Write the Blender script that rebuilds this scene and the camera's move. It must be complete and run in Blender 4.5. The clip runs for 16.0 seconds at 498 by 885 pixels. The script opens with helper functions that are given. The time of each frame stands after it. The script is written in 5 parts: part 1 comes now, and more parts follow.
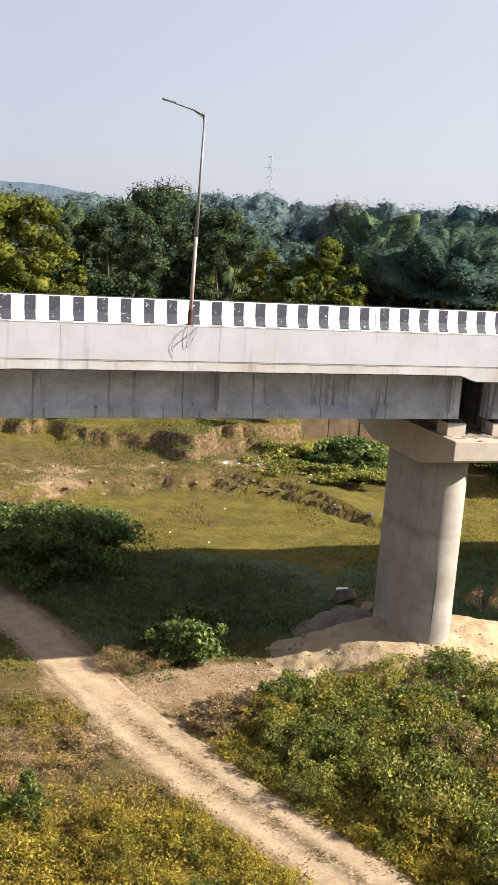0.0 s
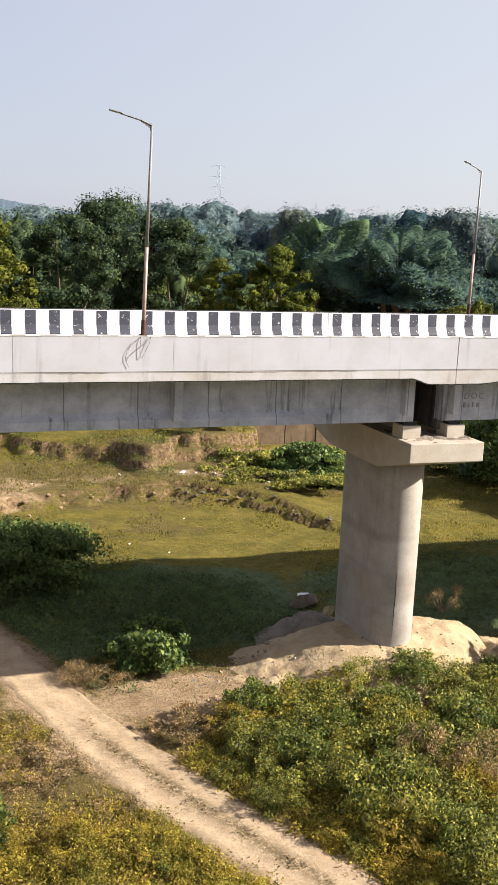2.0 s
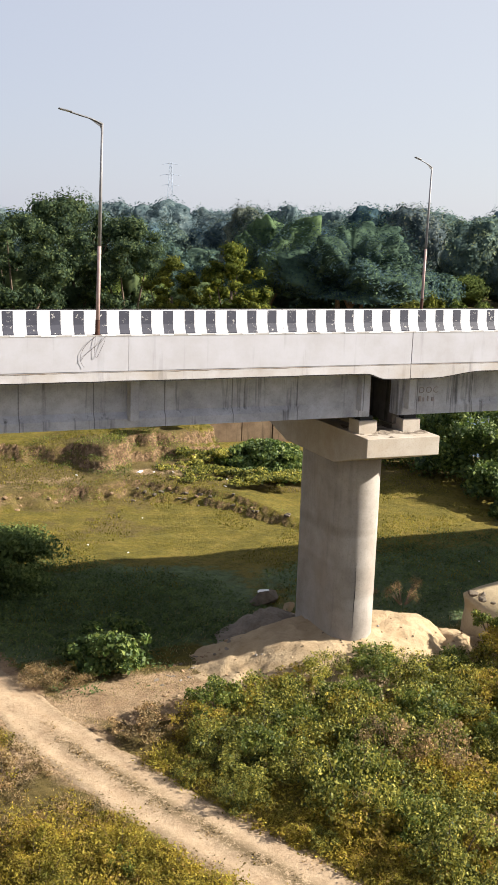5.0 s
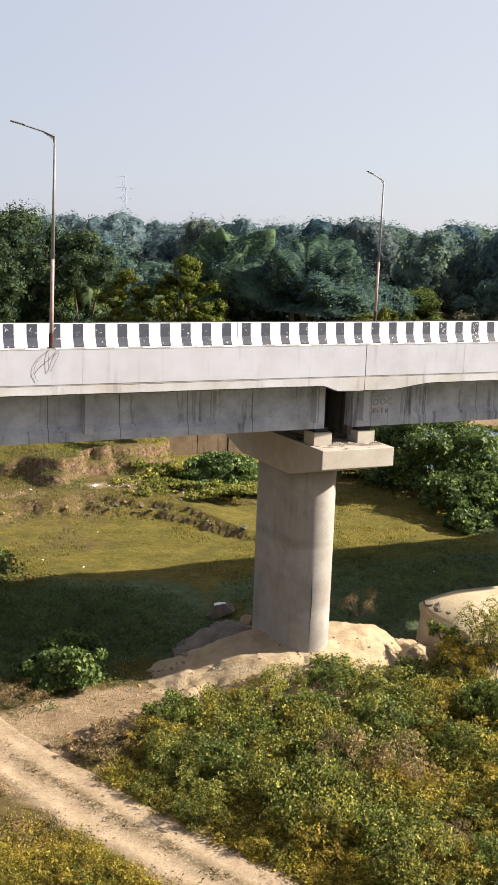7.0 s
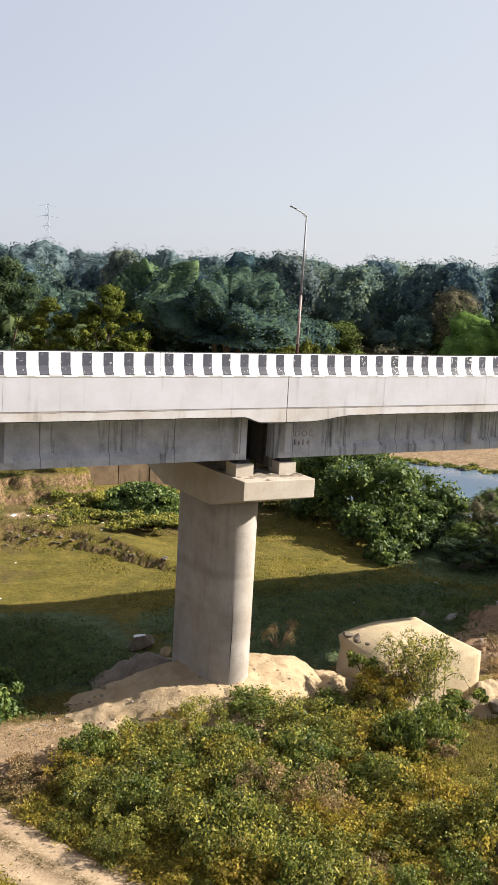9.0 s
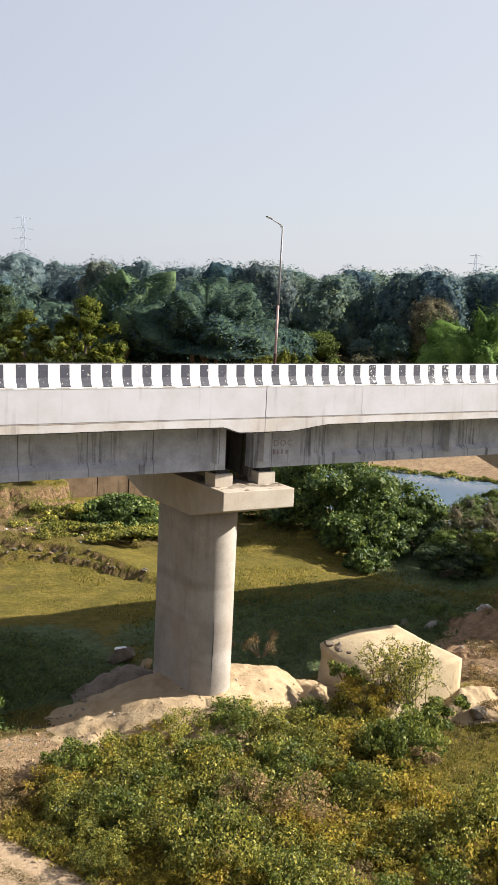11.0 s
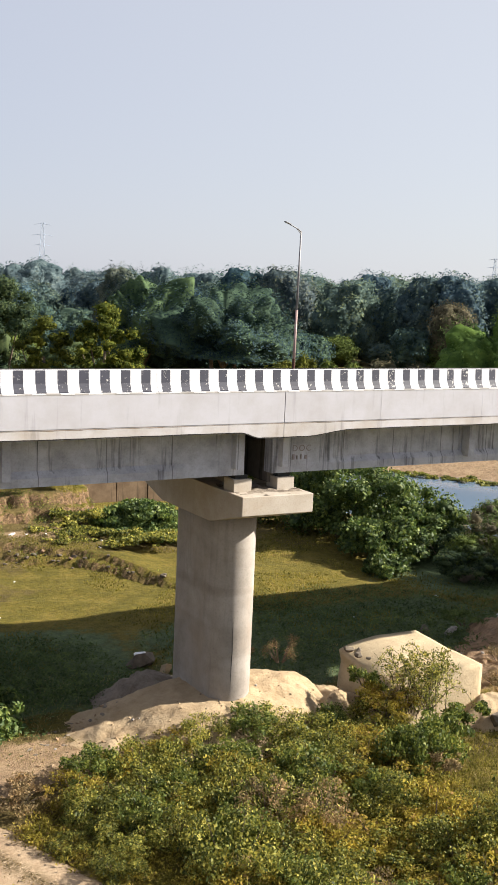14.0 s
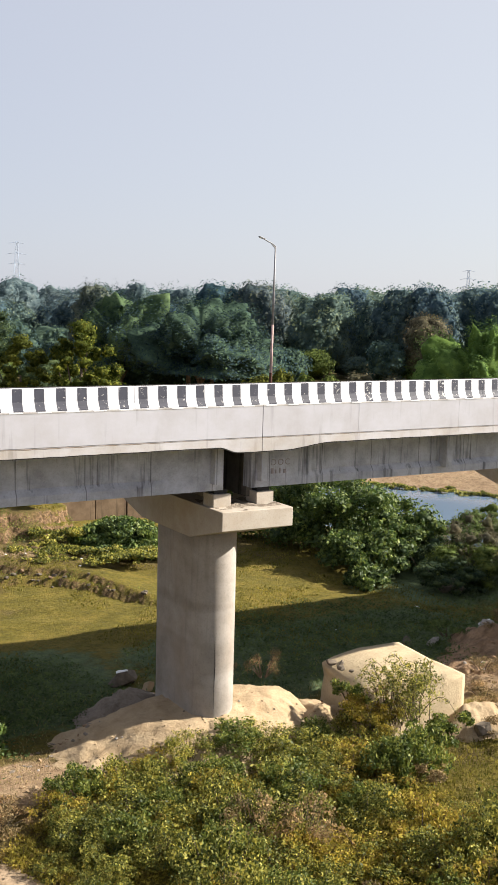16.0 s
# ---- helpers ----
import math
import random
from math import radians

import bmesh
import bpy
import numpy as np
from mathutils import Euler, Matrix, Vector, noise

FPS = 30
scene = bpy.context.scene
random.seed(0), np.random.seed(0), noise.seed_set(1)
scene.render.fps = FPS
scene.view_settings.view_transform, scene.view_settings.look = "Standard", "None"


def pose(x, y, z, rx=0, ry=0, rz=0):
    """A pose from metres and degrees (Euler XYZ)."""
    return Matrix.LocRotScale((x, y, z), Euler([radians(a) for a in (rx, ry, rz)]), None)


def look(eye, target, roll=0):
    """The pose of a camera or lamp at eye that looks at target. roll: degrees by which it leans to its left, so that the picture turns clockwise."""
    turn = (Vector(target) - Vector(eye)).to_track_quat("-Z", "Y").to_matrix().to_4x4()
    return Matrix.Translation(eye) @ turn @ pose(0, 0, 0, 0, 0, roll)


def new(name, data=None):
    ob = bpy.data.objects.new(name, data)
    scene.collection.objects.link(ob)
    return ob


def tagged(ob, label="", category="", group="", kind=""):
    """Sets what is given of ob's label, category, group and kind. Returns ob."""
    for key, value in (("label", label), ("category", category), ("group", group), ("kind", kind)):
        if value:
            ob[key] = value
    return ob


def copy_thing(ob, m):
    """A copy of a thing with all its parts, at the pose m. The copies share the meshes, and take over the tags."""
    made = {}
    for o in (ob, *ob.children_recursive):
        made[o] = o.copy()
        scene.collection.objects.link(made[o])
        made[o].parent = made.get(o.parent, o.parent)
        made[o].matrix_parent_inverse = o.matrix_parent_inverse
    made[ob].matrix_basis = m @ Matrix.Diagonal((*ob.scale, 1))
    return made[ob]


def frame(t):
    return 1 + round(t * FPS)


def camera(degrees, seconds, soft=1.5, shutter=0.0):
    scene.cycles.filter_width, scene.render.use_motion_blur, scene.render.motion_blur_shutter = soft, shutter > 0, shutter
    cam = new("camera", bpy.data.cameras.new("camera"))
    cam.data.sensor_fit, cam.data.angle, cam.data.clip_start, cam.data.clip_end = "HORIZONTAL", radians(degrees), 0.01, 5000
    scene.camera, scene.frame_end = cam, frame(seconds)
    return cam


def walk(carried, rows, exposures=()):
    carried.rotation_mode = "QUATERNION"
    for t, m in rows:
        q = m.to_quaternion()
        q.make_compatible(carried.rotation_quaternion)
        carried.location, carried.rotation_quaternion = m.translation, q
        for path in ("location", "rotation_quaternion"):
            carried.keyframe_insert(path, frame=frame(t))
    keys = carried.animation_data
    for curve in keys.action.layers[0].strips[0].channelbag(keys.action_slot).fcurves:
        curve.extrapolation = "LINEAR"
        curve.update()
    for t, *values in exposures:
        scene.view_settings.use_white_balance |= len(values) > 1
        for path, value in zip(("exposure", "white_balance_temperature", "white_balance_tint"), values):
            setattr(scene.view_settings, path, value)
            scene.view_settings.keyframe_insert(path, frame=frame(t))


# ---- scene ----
cam = camera(26.68, 16.0, soft=1.5)
# seconds, yaw, pitch, roll: the eye stays put on a high spot beside the river bed and only turns
EYE = (0.0, 0.0, 17.0)
TURNS = [
    (0.0, -17.47, -11.91, -3.89),
    (0.5, -17.99, -11.72, -3.74),
    (1.0, -18.87, -11.60, -3.47),
    (1.5, -19.32, -11.37, -3.17),
    (2.0, -20.13, -11.32, -2.66),
    (2.5, -20.34, -11.32, -2.57),
    (3.0, -20.35, -11.35, -2.70),
    (3.5, -20.36, -11.14, -2.89),
    (4.0, -20.95, -11.15, -2.84),
    (6.5, -24.75, -11.13, -1.57),
    (7.0, -25.11, -10.57, -2.04),
    (7.5, -25.62, -10.03, -2.13),
    (8.0, -26.89, -9.58, -2.46),
    (8.5, -28.00, -9.19, -2.72),
    (9.0, -29.23, -8.70, -3.24),
    (11.5, -30.57, -7.81, -2.69),
    (12.0, -30.51, -7.49, -2.81),
    (12.5, -30.28, -7.46, -2.80),
    (13.0, -29.11, -7.39, -2.32),
    (13.5, -29.00, -7.58, -2.15),
    (14.0, -29.47, -7.85, -2.47),
    (14.5, -29.72, -7.79, -2.46),
    (15.0, -29.75, -7.21, -2.28),
    (15.5, -29.84, -7.14, -2.16),
    (16.0, -30.78, -7.00, -1.51)]
walk(cam, [(t, pose(*EYE, 90 + p, r, w)) for t, w, p, r in TURNS], exposures=[(0.0, 1.46), (4.2, 1.44), (16.0, 1.38)])

# ---------------------------------------------------------------- light
SUN_TO = Vector((0.92, -0.39, 0.60)).normalized()
world = bpy.data.worlds.new("sky")
scene.world = world
world.use_nodes = True
wn = world.node_tree.nodes
sky = wn.new("ShaderNodeTexSky")
sky.sky_type = "NISHITA"
sky.sun_disc = False
sky.sun_elevation = math.asin(SUN_TO.z)
sky.sun_rotation = math.atan2(SUN_TO.x, SUN_TO.y)
sky.altitude = 100
sky.air_density = 1.0
sky.dust_density = 1.2
sky.ozone_density = 1.5
wn["Background"].inputs["Strength"].default_value = 0.092
# a hazy winter sky: the blue is washed out evenly
veil = wn.new("ShaderNodeMix")
veil.data_type = "RGBA"
veil.inputs["Factor"].default_value = 0.88
# the haze is paler towards the sun
glow = wn.new("ShaderNodeTexGradient")
tone = wn.new("ShaderNodeValToRGB")
for e, (p, c) in zip(tone.color_ramp.elements, ((0.1, (0.70, 0.735, 0.875)), (0.7, (0.905, 0.925, 1.0)))):
    e.position, e.color = p, (*c, 1)
haze = wn.new("ShaderNodeVectorMath")
haze.operation = "SCALE"
haze.inputs["Scale"].default_value = 3.25
world.node_tree.links.new(glow.outputs["Fac"], tone.inputs["Fac"])
world.node_tree.links.new(tone.outputs["Color"], haze.inputs[0])
world.node_tree.links.new(haze.outputs[0], veil.inputs["B"])
world.node_tree.links.new(sky.outputs[0], veil.inputs["A"])
world.node_tree.links.new(veil.outputs["Result"], wn["Background"].inputs["Color"])
sun_data = bpy.data.lights.new("sun", "SUN")
sun_data.energy = 5.0
sun_data.angle = radians(0.6)
sun_data.color = (1.0, 0.935, 0.825)
sun = new("sun", sun_data)
sun.matrix_world = look(SUN_TO * 100, (0, 0, 0))


# ---------------------------------------------------------------- materials
def node_material(name, rough=0.9, metal=0.0):
    m = bpy.data.materials.new(name)
    m.use_nodes = True
    b = m.node_tree.nodes["Principled BSDF"]
    b.inputs["Roughness"].default_value = rough
    b.inputs["Metallic"].default_value = metal
    b.inputs["Specular IOR Level"].default_value = 0.25
    return m, m.node_tree.nodes, m.node_tree.links, b


def ramp(nodes, links, fac, stops):
    r = nodes.new("ShaderNodeValToRGB")
    while len(r.color_ramp.elements) < len(stops):
        r.color_ramp.elements.new(0.5)
    for e, (p, c) in zip(r.color_ramp.elements, stops):
        e.position = p
        e.color = (*c, 1) if len(c) == 3 else c
    links.new(fac, r.inputs["Fac"])
    return r.outputs["Color"]


def noise_node(nodes, links, coord, scale, detail=6.0, rough=0.6, stretch=None):
    n = nodes.new("ShaderNodeTexNoise")
    n.inputs["Scale"].default_value = scale
    n.inputs["Detail"].default_value = detail
    n.inputs["Roughness"].default_value = rough
    if stretch:
        mp = nodes.new("ShaderNodeMapping")
        mp.inputs["Scale"].default_value = stretch
        links.new(coord, mp.inputs["Vector"])
        coord = mp.outputs["Vector"]
    links.new(coord, n.inputs["Vector"])
    return n.outputs["Fac"]


def mix(nodes, links, fac, a, b, mode="MIX"):
    n = nodes.new("ShaderNodeMix")
    n.data_type = "RGBA"
    n.blend_type = mode
    for sock, v in ((n.inputs["Factor"], fac), (n.inputs["A"], a), (n.inputs["B"], b)):
        if isinstance(v, (int, float)):
            sock.default_value = v
        elif isinstance(v, tuple):
            sock.default_value = (*v, 1)
        else:
            links.new(v, sock)
    return n.outputs["Result"]


def bump(nodes, links, bsdf, height, strength=0.3, distance=0.05):
    n = nodes.new("ShaderNodeBump")
    n.inputs["Strength"].default_value = strength
    n.inputs["Distance"].default_value = distance
    links.new(height, n.inputs["Height"])
    links.new(n.outputs["Normal"], bsdf.inputs["Normal"])


def world_coord(nodes):
    return nodes.new("ShaderNodeNewGeometry").outputs["Position"]


def concrete(name, base, dark, streak=0.5, stain=0.5, warm=None, lift=0.0, pores=0.35, relief=0.25):
    """Cast concrete: cloudy patches, rain streaks running down, fine pores."""
    m, n, l, b = node_material(name, 0.88)
    co = world_coord(n)
    cloud = ramp(n, l, noise_node(n, l, co, 0.9, 8, 0.65), [(0.3, dark), (0.62, base)])
    runs = ramp(n, l, noise_node(n, l, co, 1.0, 5, 0.6, (3.2, 3.2, 0.22)), [(0.30, (0, 0, 0)), (0.43, (1, 1, 1))])
    spots = ramp(n, l, noise_node(n, l, co, 14.0, 4, 0.7), [(0.3, (0.55, 0.53, 0.5)), (0.5, (1, 1, 1))])
    plain = mix(n, l, stain, base, cloud)
    streaked = mix(n, l, 1.0, plain, mix(n, l, streak, (1, 1, 1), runs), "MULTIPLY")
    lifts = ramp(n, l, noise_node(n, l, co, 1.0, 2, 0.4, (0.03, 0.03, 0.55)), [(0.36, (0.76, 0.75, 0.74)), (0.41, (1, 1, 1)), (0.58, (1, 1, 1)), (0.61, (0.86, 0.85, 0.84))])
    c = mix(n, l, pores, mix(n, l, lift, streaked, lifts, "MULTIPLY"), spots, "MULTIPLY")
    if warm:
        c = mix(n, l, ramp(n, l, noise_node(n, l, co, 0.5, 4), [(0.5, (0, 0, 0)), (0.75, (0.5, 0.5, 0.5))]), c, warm)
    l.new(c, b.inputs["Base Color"])
    bump(n, l, b, noise_node(n, l, co, 22.0, 6, 0.7), relief, 0.02)
    return m


def form_joints(m, pitch):
    """Thin dark lines where the shutter panels met."""
    n, l = m.node_tree.nodes, m.node_tree.links
    b = n["Principled BSDF"]
    old = b.inputs["Base Color"].links[0].from_socket
    sep = n.new("ShaderNodeSeparateXYZ")
    l.new(world_coord(n), sep.inputs[0])
    chain = sep.outputs[0]
    for op, v in (("DIVIDE", pitch), ("FRACT", 0.0), ("SUBTRACT", 0.5), ("ABSOLUTE", 0.0)):
        q = n.new("ShaderNodeMath")
        q.operation = op
        l.new(chain, q.inputs[0])
        if op in ("DIVIDE", "SUBTRACT"):
            q.inputs[1].default_value = v
        chain = q.outputs[0]
    line = ramp(n, l, chain, [(0.004, (0.38, 0.38, 0.38)), (0.010, (1, 1, 1))])
    l.new(mix(n, l, 0.85, old, line, "MULTIPLY"), b.inputs["Base Color"])
    return m


CONC_FACE = concrete("pale_parapet_concrete", (0.43, 0.425, 0.465), (0.36, 0.345, 0.36), 0.16, 0.8, None, 0.0, 0.06, 0.06)
CONC_BAND = concrete("weathered_slab_edge", (0.45, 0.435, 0.43), (0.24, 0.215, 0.19), 0.4, 0.95)
CONC_EDGE = concrete("pale_slab_edge", (0.43, 0.415, 0.43), (0.33, 0.30, 0.275), 0.3, 0.9, (0.33, 0.27, 0.20), 0.0, 0.2, 0.12)
# dark base puts the under-deck shade into the concrete, with leak streaks
CONC_SHADE = concrete("shade_and_leak_concrete", (0.16, 0.14, 0.125), (0.07, 0.06, 0.05), 0.6, 0.95)
CONC_GIRDER = concrete("grey_girder_concrete", (0.49, 0.505, 0.575), (0.26, 0.265, 0.31), 0.66, 0.95)
form_joints(CONC_GIRDER, 2.62)
CONC_PIER = concrete("pier_concrete", (0.375, 0.335, 0.30), (0.26, 0.23, 0.20), 0.15, 0.95, (0.31, 0.24, 0.18), 1.0)
CONC_CAP = concrete("pier_cap_concrete", (0.44, 0.39, 0.335), (0.34, 0.285, 0.225), 0.1, 0.8, (0.34, 0.25, 0.16))


def paint(name, colour, under, amount):
    m, n, l, b = node_material(name, 0.6)
    co = world_coord(n)
    info = n.new("ShaderNodeObjectInfo").outputs["Random"]
    shift = n.new("ShaderNodeVectorMath")
    shift.operation = "ADD"
    l.new(co, shift.inputs[0])
    l.new(info, shift.inputs[1])
    scuffed = ramp(n, l, info, [(0.8, (0, 0, 0)), (1.0, (0.075, 0.075, 0.075))])
    less = n.new("ShaderNodeMath")
    less.operation = "SUBTRACT"
    l.new(noise_node(n, l, shift.outputs[0], 5.0, 8, 0.75), less.inputs[0])
    l.new(scuffed, less.inputs[1])
    worn = ramp(n, l, less.outputs[0], [(amount, (1, 1, 1)), (amount + 0.03, (0, 0, 0))])
    tone = ramp(n, l, noise_node(n, l, co, 1.6, 5), [(0.3, tuple(0.8 * v for v in colour)), (0.7, colour)])
    l.new(mix(n, l, worn, tone, under), b.inputs["Base Color"])
    bump(n, l, b, noise_node(n, l, co, 30.0, 4), 0.15, 0.01)
    return m


WHITE_PAINT = paint("white_road_paint", (0.66, 0.65, 0.67), (0.38, 0.35, 0.32), 0.31)
BLACK_PAINT = paint("black_road_paint", (0.055, 0.055, 0.072), (0.55, 0.53, 0.50), 0.37)


def plain(name, colour, rough=0.8, metal=0.0, vary=0.25, scale=6.0, relief=0.2):
    m, n, l, b = node_material(name, rough, metal)
    co = world_coord(n)
    c = ramp(n, l, noise_node(n, l, co, scale, 7, 0.65), [(0.28, tuple(v * (1 - vary) for v in colour)), (0.72, tuple(min(1, v * (1 + vary)) for v in colour))])
    l.new(c, b.inputs["Base Color"])
    bump(n, l, b, noise_node(n, l, co, scale * 6, 5), relief, 0.02)
    return m


ASPHALT = plain("asphalt", (0.06, 0.06, 0.06), 0.9, 0, 0.3, 3.0)
STEEL = plain("galvanised_pole_steel", (0.24, 0.23, 0.235), 0.5, 0.25, 0.3, 4.0)
POLE_RED = plain("rust_stained_pole_steel", (0.36, 0.255, 0.235), 0.6, 0.15, 0.4, 3.0)
RUST = plain("rusty_pole_foot", (0.075, 0.035, 0.025), 0.8, 0.2, 0.4, 9.0)
LAMP_GREY = plain("lamp_head_grey", (0.16, 0.16, 0.17), 0.5, 0.3, 0.2, 9.0)
LENS = plain("lamp_diffuser", (0.6, 0.6, 0.58), 0.3, 0, 0.05)
WIRE = plain("black_cable", (0.05, 0.035, 0.03), 0.6, 0, 0.2)
# pylon steel with the distance haze put into its bluish colour
TOWER_STEEL = plain("haze_tinted_steel", (0.33, 0.39, 0.49), 0.7, 0.1, 0.1, 0.2)
BARK = plain("bark", (0.12, 0.09, 0.065), 0.95, 0, 0.4, 3.0, 0.6)
# near black: the slab's shadow strip, the stained parapet top and the crack
DARK_GAP = plain("stain_and_shade_concrete", (0.028, 0.026, 0.025), 0.95, 0, 0.3, 2.0)
LEDGE_DIRT = plain("brown_ledge_dirt", (0.19, 0.15, 0.12), 0.95, 0, 0.4, 8.0)
RED_INK = plain("faded_red_stencil", (0.29, 0.255, 0.27), 0.8, 0, 0.2)
RUBBER = plain("bearing_rubber", (0.03, 0.03, 0.03), 0.8)
STONE = plain("grey_rubble_stone", (0.34, 0.31, 0.28), 0.92, 0, 0.35, 3.0, 0.5)
LITTER = plain("white_plastic_litter", (0.75, 0.75, 0.75), 0.6, 0, 0.1)


def earth(name, base, dark, scale=1.2, relief=0.6, pebble=0.5):
    m, n, l, b = node_material(name, 0.97)
    co = world_coord(n)
    c = ramp(n, l, noise_node(n, l, co, scale, 9, 0.68), [(0.3, dark), (0.6, base), (0.85, tuple(min(1, v * 1.12) for v in base))])
    fine = ramp(n, l, noise_node(n, l, co, 9.0, 6, 0.75), [(0.32, (0.55, 0.5, 0.45)), (0.5, (1, 1, 1))])
    l.new(mix(n, l, pebble, c, fine, "MULTIPLY"), b.inputs["Base Color"])
    bump(n, l, b, noise_node(n, l, co, 5.0, 9, 0.7), relief, 0.15)
    return m


SAND = earth("pale_sandy_soil", (0.425, 0.32, 0.2), (0.29, 0.205, 0.118), 1.1, 0.55, 0.4)
SPOIL = earth("grey_rubbly_spoil", (0.27, 0.225, 0.18), (0.15, 0.12, 0.095), 1.6, 0.9, 0.6)
DARK_SOIL = earth("dark_rubbly_soil", (0.16, 0.125, 0.09), (0.075, 0.058, 0.04), 1.6, 0.9, 0.6)
def track_material(base):
    """The packed soil with a browner, grassier strip between the wheel lines."""
    m = base.copy()
    m.name = "rutted_track_soil"
    n, l = m.node_tree.nodes, m.node_tree.links
    b = n["Principled BSDF"]
    old = b.inputs["Base Color"].links[0].from_socket
    a = n.new("ShaderNodeAttribute")
    a.attribute_name = "strip"
    worn = ramp(n, l, noise_node(n, l, world_coord(n), 6.0, 9, 0.85), [(0.42, (0.05, 0.05, 0.05)), (0.50, (1, 1, 1))])
    f = mix(n, l, 1.0, a.outputs["Color"], worn, "MULTIPLY")
    l.new(mix(n, l, f, old, (0.12, 0.085, 0.045)), b.inputs["Base Color"])
    return m


TRACK = earth("packed_track_soil", (0.41, 0.305, 0.20), (0.29, 0.20, 0.125), 1.4, 0.35, 0.5)
CLAY = earth("eroded_clay_bank", (0.35, 0.232, 0.142), (0.15, 0.095, 0.056), 1.6, 0.7, 0.6)


def ground_material():
    m, n, l, b = node_material("river_bed_grass_and_soil", 0.97)
    co = world_coord(n)
    cover = n.new("ShaderNodeAttribute")
    cover.attribute_name = "cover"
    sep = n.new("ShaderNodeSeparateColor")
    l.new(cover.outputs["Color"], sep.inputs[0])
    lush = ramp(n, l, noise_node(n, l, co, 0.55, 9, 0.8), [(0.3, (0.055, 0.05, 0.008)), (0.47, (0.122, 0.1, 0.013)), (0.6, (0.18, 0.135, 0.025)), (0.75, (0.225, 0.145, 0.045))])
    dry = ramp(n, l, noise_node(n, l, co, 0.8, 9, 0.8), [(0.3, (0.07, 0.05, 0.016)), (0.55, (0.13, 0.096, 0.03)), (0.78, (0.195, 0.14, 0.058))])
    soil = ramp(n, l, noise_node(n, l, co, 1.1, 8, 0.7), [(0.3, (0.22, 0.14, 0.08)), (0.6, (0.37, 0.26, 0.16))])
    patch = noise_node(n, l, co, 0.35, 9, 0.72)

    def soft(channel):
        add = n.new("ShaderNodeMath")
        add.operation = "ADD"
        l.new(channel, add.inputs[0])
        l.new(patch, add.inputs[1])
        return ramp(n, l, add.outputs[0], [(0.88, (0, 0, 0)), (1.0, (1, 1, 1))])

    c = mix(n, l, soft(sep.outputs[1]), lush, dry)
    # weed ground whose cool green also carries the tone of skylit shade
    weedy = ramp(n, l, noise_node(n, l, co, 1.5, 8, 0.75), [(0.32, (0.065, 0.09, 0.045)), (0.6, (0.12, 0.16, 0.07))])
    c = mix(n, l, soft(sep.outputs[2]), c, weedy)
    c = mix(n, l, soft(sep.outputs[0]), c, soil)
    speck = ramp(n, l, noise_node(n, l, co, 3.5, 7, 0.8), [(0.34, (0.38, 0.38, 0.32)), (0.52, (1, 1, 1)), (0.7, (1.15, 1.12, 1.0))])
    c = mix(n, l, 0.75, c, speck, "MULTIPLY")
    geo = n.new("ShaderNodeNewGeometry")
    nz = n.new("ShaderNodeSeparateXYZ")
    l.new(geo.outputs["True Normal"], nz.inputs[0])
    steep = ramp(n, l, nz.outputs[2], [(0.5, (1, 1, 1)), (0.8, (0, 0, 0))])
    clay = ramp(n, l, noise_node(n, l, co, 3.2, 9, 0.82), [(0.40, (0.055, 0.034, 0.016)), (0.5, (0.145, 0.09, 0.047)), (0.64, (0.33, 0.215, 0.125))])
    c = mix(n, l, steep, c, clay)
    l.new(c, b.inputs["Base Color"])
    bump(n, l, b, noise_node(n, l, co, 5.0, 9, 0.78), 0.8, 0.28)
    return m


GROUND = ground_material()


def leaf_material(name, colours, through_light=0.35, gloss=0.1, clumped=False, kinds=(), tufts=1.3):
    """Leaves: each one its own shade, some light coming through."""
    m, n, l, b = node_material(name, 0.75 if gloss < 0.2 else 0.6)
    b.inputs["Specular IOR Level"].default_value = gloss
    isle = n.new("ShaderNodeNewGeometry").outputs["Random Per Island"]
    stops = [(i / max(1, len(colours) - 1), c) for i, c in enumerate(colours)]
    c = ramp(n, l, isle, stops)
    if kinds:
        own = n.new("ShaderNodeObjectInfo").outputs["Random"]
        c = mix(n, l, 1.0, c, ramp(n, l, own, [(i / (len(kinds) - 1), k) for i, k in enumerate(kinds)]), "MULTIPLY")
    big = ramp(n, l, noise_node(n, l, world_coord(n), 0.35, 4), [(0.3, (0.72, 0.76, 0.7)), (0.7, (1.3, 1.22, 1.05))])
    c = mix(n, l, 1.0, c, big, "MULTIPLY")
    tuft = ramp(n, l, noise_node(n, l, world_coord(n), tufts, 3), [(0.34, (0.46, 0.52, 0.52)), (0.6, (1.25, 1.2, 1.1))])
    c = mix(n, l, 1.0, c, tuft, "MULTIPLY")
    l.new(c, b.inputs["Base Color"])
    t = n.new("ShaderNodeBsdfTranslucent")
    if clumped:
        bump(n, l, b, noise_node(n, l, world_coord(n), 1.4, 5, 0.75), 0.8, 0.4)
        l.new(b.inputs["Normal"].links[0].from_socket, t.inputs["Normal"])
    l.new(c, t.inputs["Color"])
    s = n.new("ShaderNodeMixShader")
    s.inputs[0].default_value = through_light
    l.new(b.outputs[0], s.inputs[1])
    l.new(t.outputs[0], s.inputs[2])
    l.new(s.outputs[0], n["Material Output"].inputs["Surface"])
    return m


